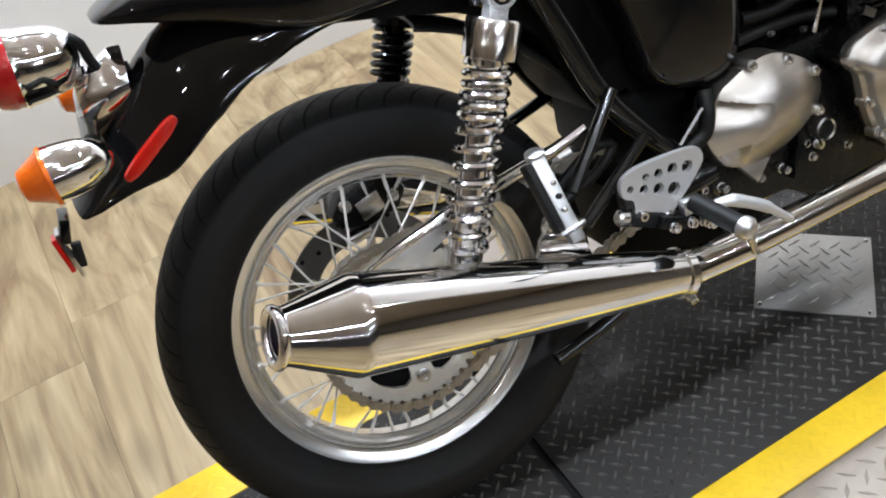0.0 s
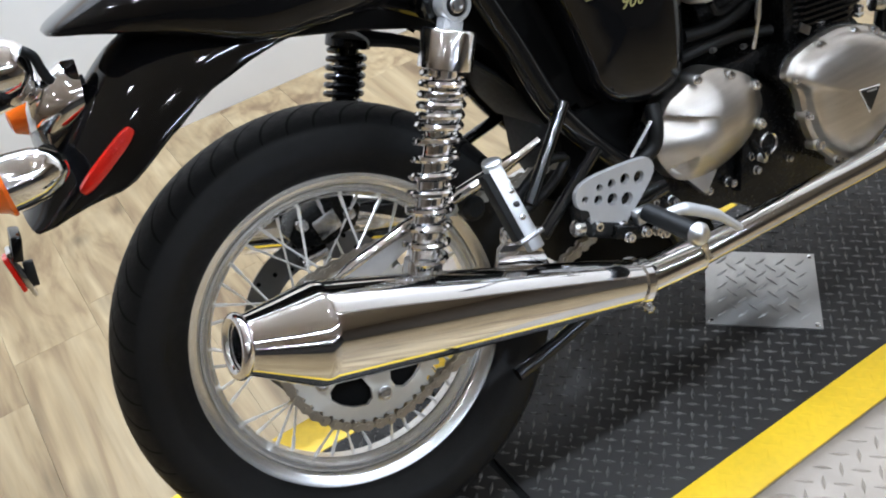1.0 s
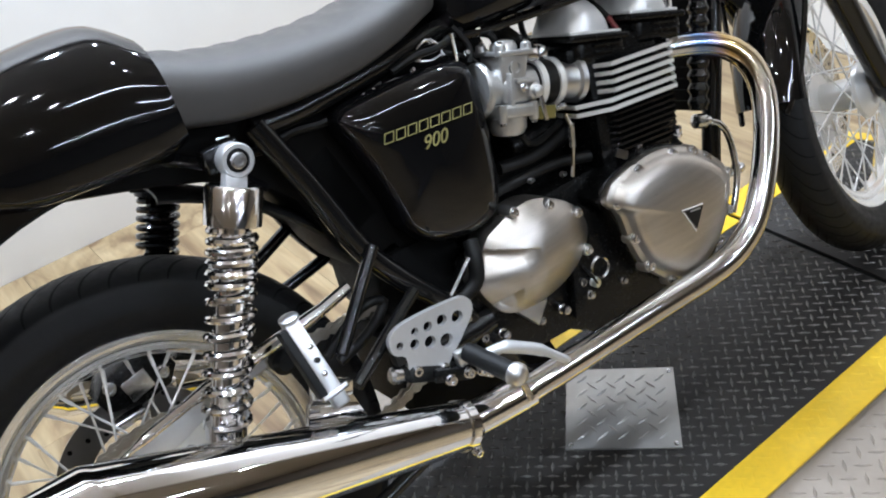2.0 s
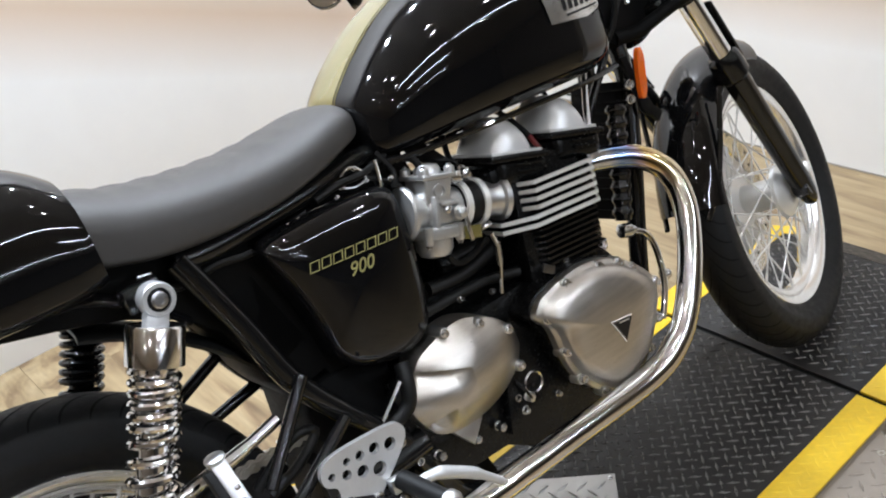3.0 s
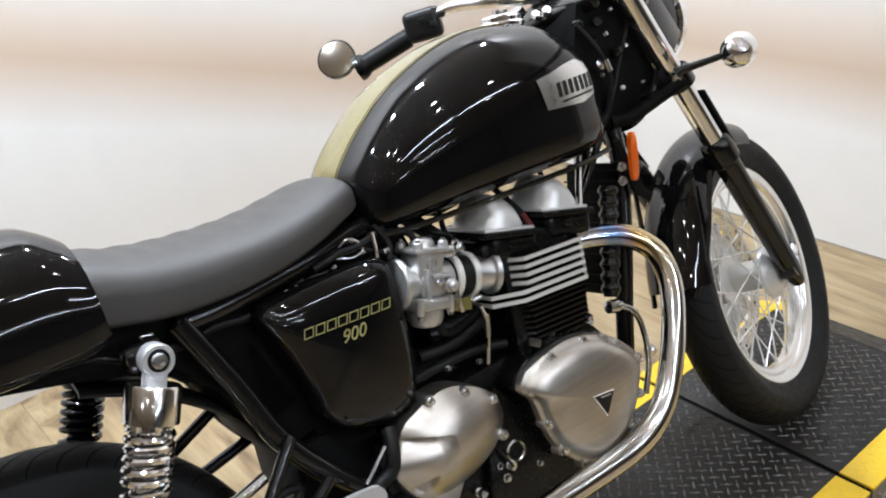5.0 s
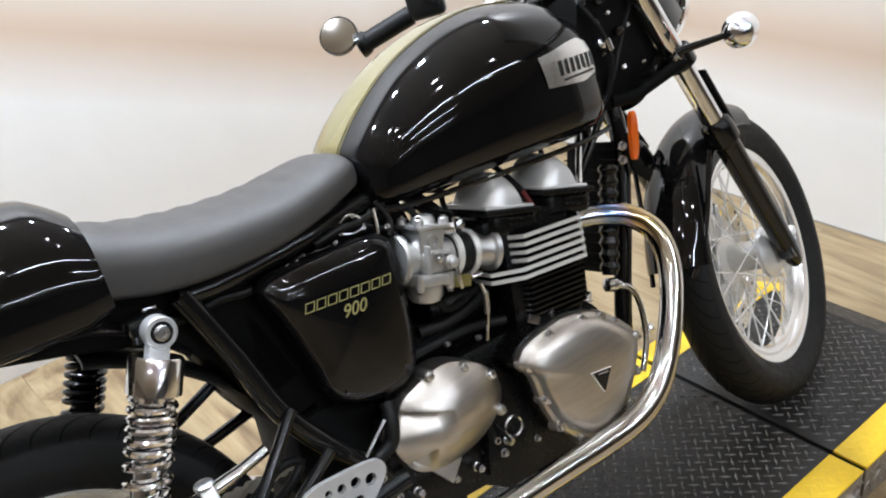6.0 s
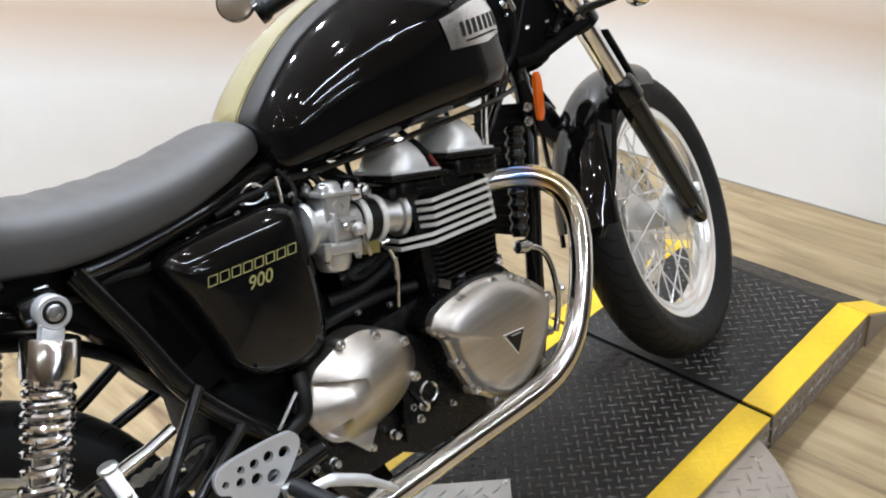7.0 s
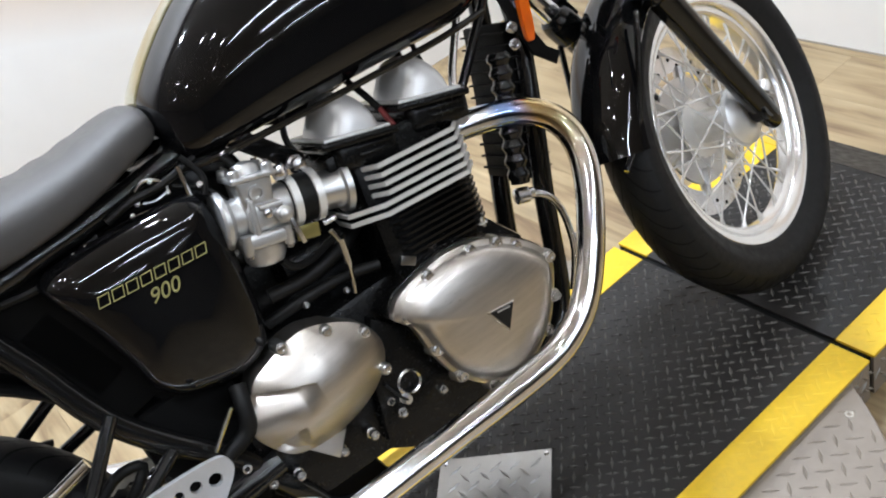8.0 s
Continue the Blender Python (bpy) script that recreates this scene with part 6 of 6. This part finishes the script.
PIPE = pipe_material()
pipe_shader = PIPE.node_tree.nodes["Principled BSDF"]
PIPE.node_tree.links.remove(pipe_shader.inputs["Roughness"].links[0])
pipe_shader.inputs["Roughness"].default_value = 0.11
PLATE_ALU = mat("bright_tread_plate", (0.42, 0.415, 0.40), 0.36, 0.75, 0.12, 8, 0.2, 200)
header_pipe.data.materials.clear()
header_pipe.data.materials.append(PIPE)

# ---- tread pattern, screws and loose plate of the turntable ----
def lozenge(bm, x, y, z, turn, length, width, high):
    c, s = math.cos(turn), math.sin(turn)

    def at(u, v, w):
        return bm.verts.new((x + c * u - s * v, y + s * u + c * v, z + w))

    a, b, d, e = at(-length / 2, 0, 0), at(0, -width / 2, 0), at(length / 2, 0, 0), at(0, width / 2, 0)
    p, q = at(-length * 0.3, 0, high), at(length * 0.3, 0, high)
    for f in ((a, b, p), (b, q, p), (b, d, q), (d, e, q), (e, p, q), (e, a, p)):
        bm.faces.new(f)


def tread(x0, x1, y0, y1, z, step, length, turn=0.0, inside=None, high=0.0019, width=0.0062):
    """Raised bars on a lattice turned by 45 degrees: each bar points at the flank of the next."""
    bm = bmesh.new()
    c, s = math.cos(math.pi / 4 + turn), math.sin(math.pi / 4 + turn)
    mx, my = (x0 + x1) / 2, (y0 + y1) / 2
    n = int(math.hypot(x1 - x0, y1 - y0) / step / 2) + 2
    edge = length * 0.36
    for i in range(-n, n + 1):
        for j in range(-n, n + 1):
            x, y = mx + step * (c * i - s * j), my + step * (s * i + c * j)
            if x0 + edge < x < x1 - edge and y0 + edge < y < y1 - edge and (not inside or inside(x, y)):
                lozenge(bm, x, y, z, math.pi / 4 + turn + (math.pi / 2 if (i + j) % 2 else 0), length, width, high)
    return bm


PITCH, LONG = 0.0205, 0.0255
for x0, x1 in ((ENDS[0], SEAMS[0] - G), (SEAMS[0] + G, SEAMS[1] - G), (SEAMS[1] + G, ENDS[1])):
    tagged(part("tread_pattern", tread(x0 + 0.004, x1, YI + 0.004, YF, 0.0, PITCH, LONG), TREAD_WORN_GLINT, turntable, "raised tread lozenges, wear and glints in their pale colour"), kind="stuff")
    for y0, y1 in ((Y0, YI), (YF, Y1)):
        tagged(part("tread_pattern", tread(x0 + 0.002, x1, y0 + 0.001, y1, 0.0005, PITCH, LONG, high=0.0006), YELLOW, turntable, "yellow raised tread lozenges"), kind="stuff")
    for ysign, y in ((-1, Y0), (1, Y1)):
        bm = moved(tread(x0 + 0.004, x1, -0.085, -0.008, 0, PITCH, LONG), Matrix(((1, 0, 0, 0), (0, 0, ysign, y + 0.001 * -ysign), (0, 1, 0, 0), (0, 0, 0, 1))))
        tagged(part("tread_pattern", bm, TREAD_ALU, turntable, "raised tread lozenges"), kind="stuff")
side = tread(SEAMS[0] + 0.02, ENDS[1] - 0.01, -0.086, -0.012, 0.0, 0.027, 0.026)
tagged(part("tread_pattern", moved(side, pose(0, Y0 + 0.0012, 0, 90, 0, 0)), PLATE_ALU, turntable, "raised tread lozenges on the side"), kind="stuff")
tagged(part("tread_pattern", tread(DISC_C[0] - DISC_R, DISC_C[0] + DISC_R, DISC_C[1] - DISC_R, Y0, -0.012, 0.027, 0.030, 0.0, lambda x, y: (x - DISC_C[0]) ** 2 + (y - DISC_C[1]) ** 2 < (DISC_R - 0.012) ** 2, 0.0018, 0.0075), TREAD_ALU, turntable, "raised tread lozenges"), kind="stuff")
for x, y in ((1.262, -0.522), (0.315, -0.535), (0.52, -0.56), (1.06, -0.56), (0.787, -0.76)):
    part("screw", ring_of([(0.0, 0.0035), (0.0, 0.008), (0.0012, 0.007), (0.0012, 0.004)], (x, y, -0.012), (0, 0, 1), 16), CHAIN_STEEL, turntable)
plate = tagged(new("tread_plate", None), "square aluminium tread plate lying on the black deck", "metal plate")
plate.matrix_world = pose(0.786, -0.207, 0.0016, 0, 0, -45.0)
part("sheet", box((0, 0, 0.002), (0.19, 0.19, 0.004), 0.0008), PLATE_ALU, plate)
tagged(part("tread_pattern", tread(-0.093, 0.095, -0.093, 0.095, 0.004, 0.024, 0.028, 0.0), PLATE_ALU, plate), kind="stuff")
for x in (-0.086, 0.086):
    for y in (-0.086, 0.086):
        part("rivet", lathe([(0, 0.005), (0.0015, 0.004), (0.002, 0.001)], (x, y, 0.004), (0, 0, 1), 12), STEEL, plate)

# ---- floor planks ----
def plank_material():
    """Light oak print with long grain, knots and a tone of its own for each plank."""
    m = bpy.data.materials.new("oak_vinyl_plank")
    m.use_nodes = True
    nt = m.node_tree
    b = nt.nodes["Principled BSDF"]
    tc = nt.nodes.new("ShaderNodeTexCoord")
    info = nt.nodes.new("ShaderNodeObjectInfo")
    shift = nt.nodes.new("ShaderNodeVectorMath")
    shift.operation = "MULTIPLY_ADD"
    nt.links.new(info.outputs["Random"], shift.inputs[0])
    shift.inputs[1].default_value = (17.0, 31.0, 7.0)
    nt.links.new(tc.outputs["Object"], shift.inputs[2])
    mp = nt.nodes.new("ShaderNodeMapping")
    mp.inputs["Scale"].default_value = (8.5, 1.1, 1)
    nt.links.new(shift.outputs[0], mp.inputs["Vector"])
    n1 = nt.nodes.new("ShaderNodeTexNoise")
    n1.inputs["Scale"].default_value, n1.inputs["Detail"].default_value, n1.inputs["Distortion"].default_value = 1.3, 8, 1.6
    nt.links.new(mp.outputs[0], n1.inputs["Vector"])
    mp2 = nt.nodes.new("ShaderNodeMapping")
    mp2.inputs["Scale"].default_value = (90, 4, 1)
    nt.links.new(shift.outputs[0], mp2.inputs["Vector"])
    n2 = nt.nodes.new("ShaderNodeTexNoise")
    n2.inputs["Scale"].default_value, n2.inputs["Detail"].default_value = 1.0, 4
    nt.links.new(mp2.outputs[0], n2.inputs["Vector"])
    ramp = nt.nodes.new("ShaderNodeValToRGB")
    e = ramp.color_ramp.elements
    e[0].position, e[0].color = 0.30, (0.165, 0.104, 0.054, 1)
    e[1].position, e[1].color = 0.70, (0.42, 0.322, 0.187, 1)
    x = e.new(0.5)
    x.color = (0.325, 0.238, 0.128, 1)
    knot = nt.nodes.new("ShaderNodeTexVoronoi")
    knot.inputs["Scale"].default_value = 1.0
    mp3 = nt.nodes.new("ShaderNodeMapping")
    mp3.inputs["Scale"].default_value = (6.5, 2.6, 1)
    nt.links.new(shift.outputs[0], mp3.inputs["Vector"])
    nt.links.new(mp3.outputs[0], knot.inputs["Vector"])
    spot = nt.nodes.new("ShaderNodeMapRange")
    spot.inputs["From Min"].default_value, spot.inputs["From Max"].default_value = 0.03, 0.22
    spot.inputs["To Min"].default_value, spot.inputs["To Max"].default_value = 0.6, 1.0
    nt.links.new(knot.outputs["Distance"], spot.inputs["Value"])
    nt.links.new(n1.outputs["Fac"], ramp.inputs[0])
    fine = nt.nodes.new("ShaderNodeMapRange")
    fine.inputs["From Min"].default_value, fine.inputs["From Max"].default_value = 0.3, 0.7
    fine.inputs["To Min"].default_value, fine.inputs["To Max"].default_value = 0.86, 1.1
    nt.links.new(n2.outputs["Fac"], fine.inputs["Value"])
    tone = nt.nodes.new("ShaderNodeMapRange")
    tone.inputs["To Min"].default_value, tone.inputs["To Max"].default_value = 0.92, 1.06
    nt.links.new(info.outputs["Random"], tone.inputs["Value"])
    knotted = nt.nodes.new("ShaderNodeMath")
    knotted.operation = "MULTIPLY"
    nt.links.new(fine.outputs[0], knotted.inputs[0])
    nt.links.new(spot.outputs[0], knotted.inputs[1])
    mul = nt.nodes.new("ShaderNodeMath")
    mul.operation = "MULTIPLY"
    nt.links.new(knotted.outputs[0], mul.inputs[0])
    nt.links.new(tone.outputs[0], mul.inputs[1])
    col = nt.nodes.new("ShaderNodeVectorMath")
    col.operation = "SCALE"
    nt.links.new(ramp.outputs["Color"], col.inputs[0])
    nt.links.new(mul.outputs[0], col.inputs["Scale"])
    nt.links.new(col.outputs[0], b.inputs["Base Color"])
    b.inputs["Roughness"].default_value = 0.42
    bp = nt.nodes.new("ShaderNodeBump")
    bp.inputs["Strength"].default_value, bp.inputs["Distance"].default_value = 0.15, 0.001
    nt.links.new(n2.outputs["Fac"], bp.inputs["Height"])
    nt.links.new(bp.outputs[0], b.inputs["Normal"])
    return m


PLANK = plank_material()
floor.data.materials[0] = PLANK
PW, PL = 0.18, 1.22
plank_mesh = mesh_of("plank", box((0, 0, -0.003), (PW - 0.0004, PL - 0.0004, 0.006), 0.0004, segments=1), PLANK)
rng = random.Random(4)
x = -2.55 + PW / 2
while x - PW / 2 < WALL_X - 0.01:
    y = -4.0 + PL / 2 - rng.random() * PL
    while y < WALL_Y + PL / 2 - 0.02:
        near, far = max(y - PL / 2, -3.998), min(y + PL / 2, WALL_Y - 0.001)
        wide = min(x + PW / 2, WALL_X - 0.001) - (x - PW / 2)
        if far - near > 0.02 and wide > 0.01:
            ob = new("plank", plank_mesh)
            ob.parent = floor
            ob.location = (x - PW / 2 + wide / 2, (near + far) / 2, FLOOR_Z)
            ob.scale = (wide / PW, (far - near) / PL, 1)
        y += PL
    x += PW
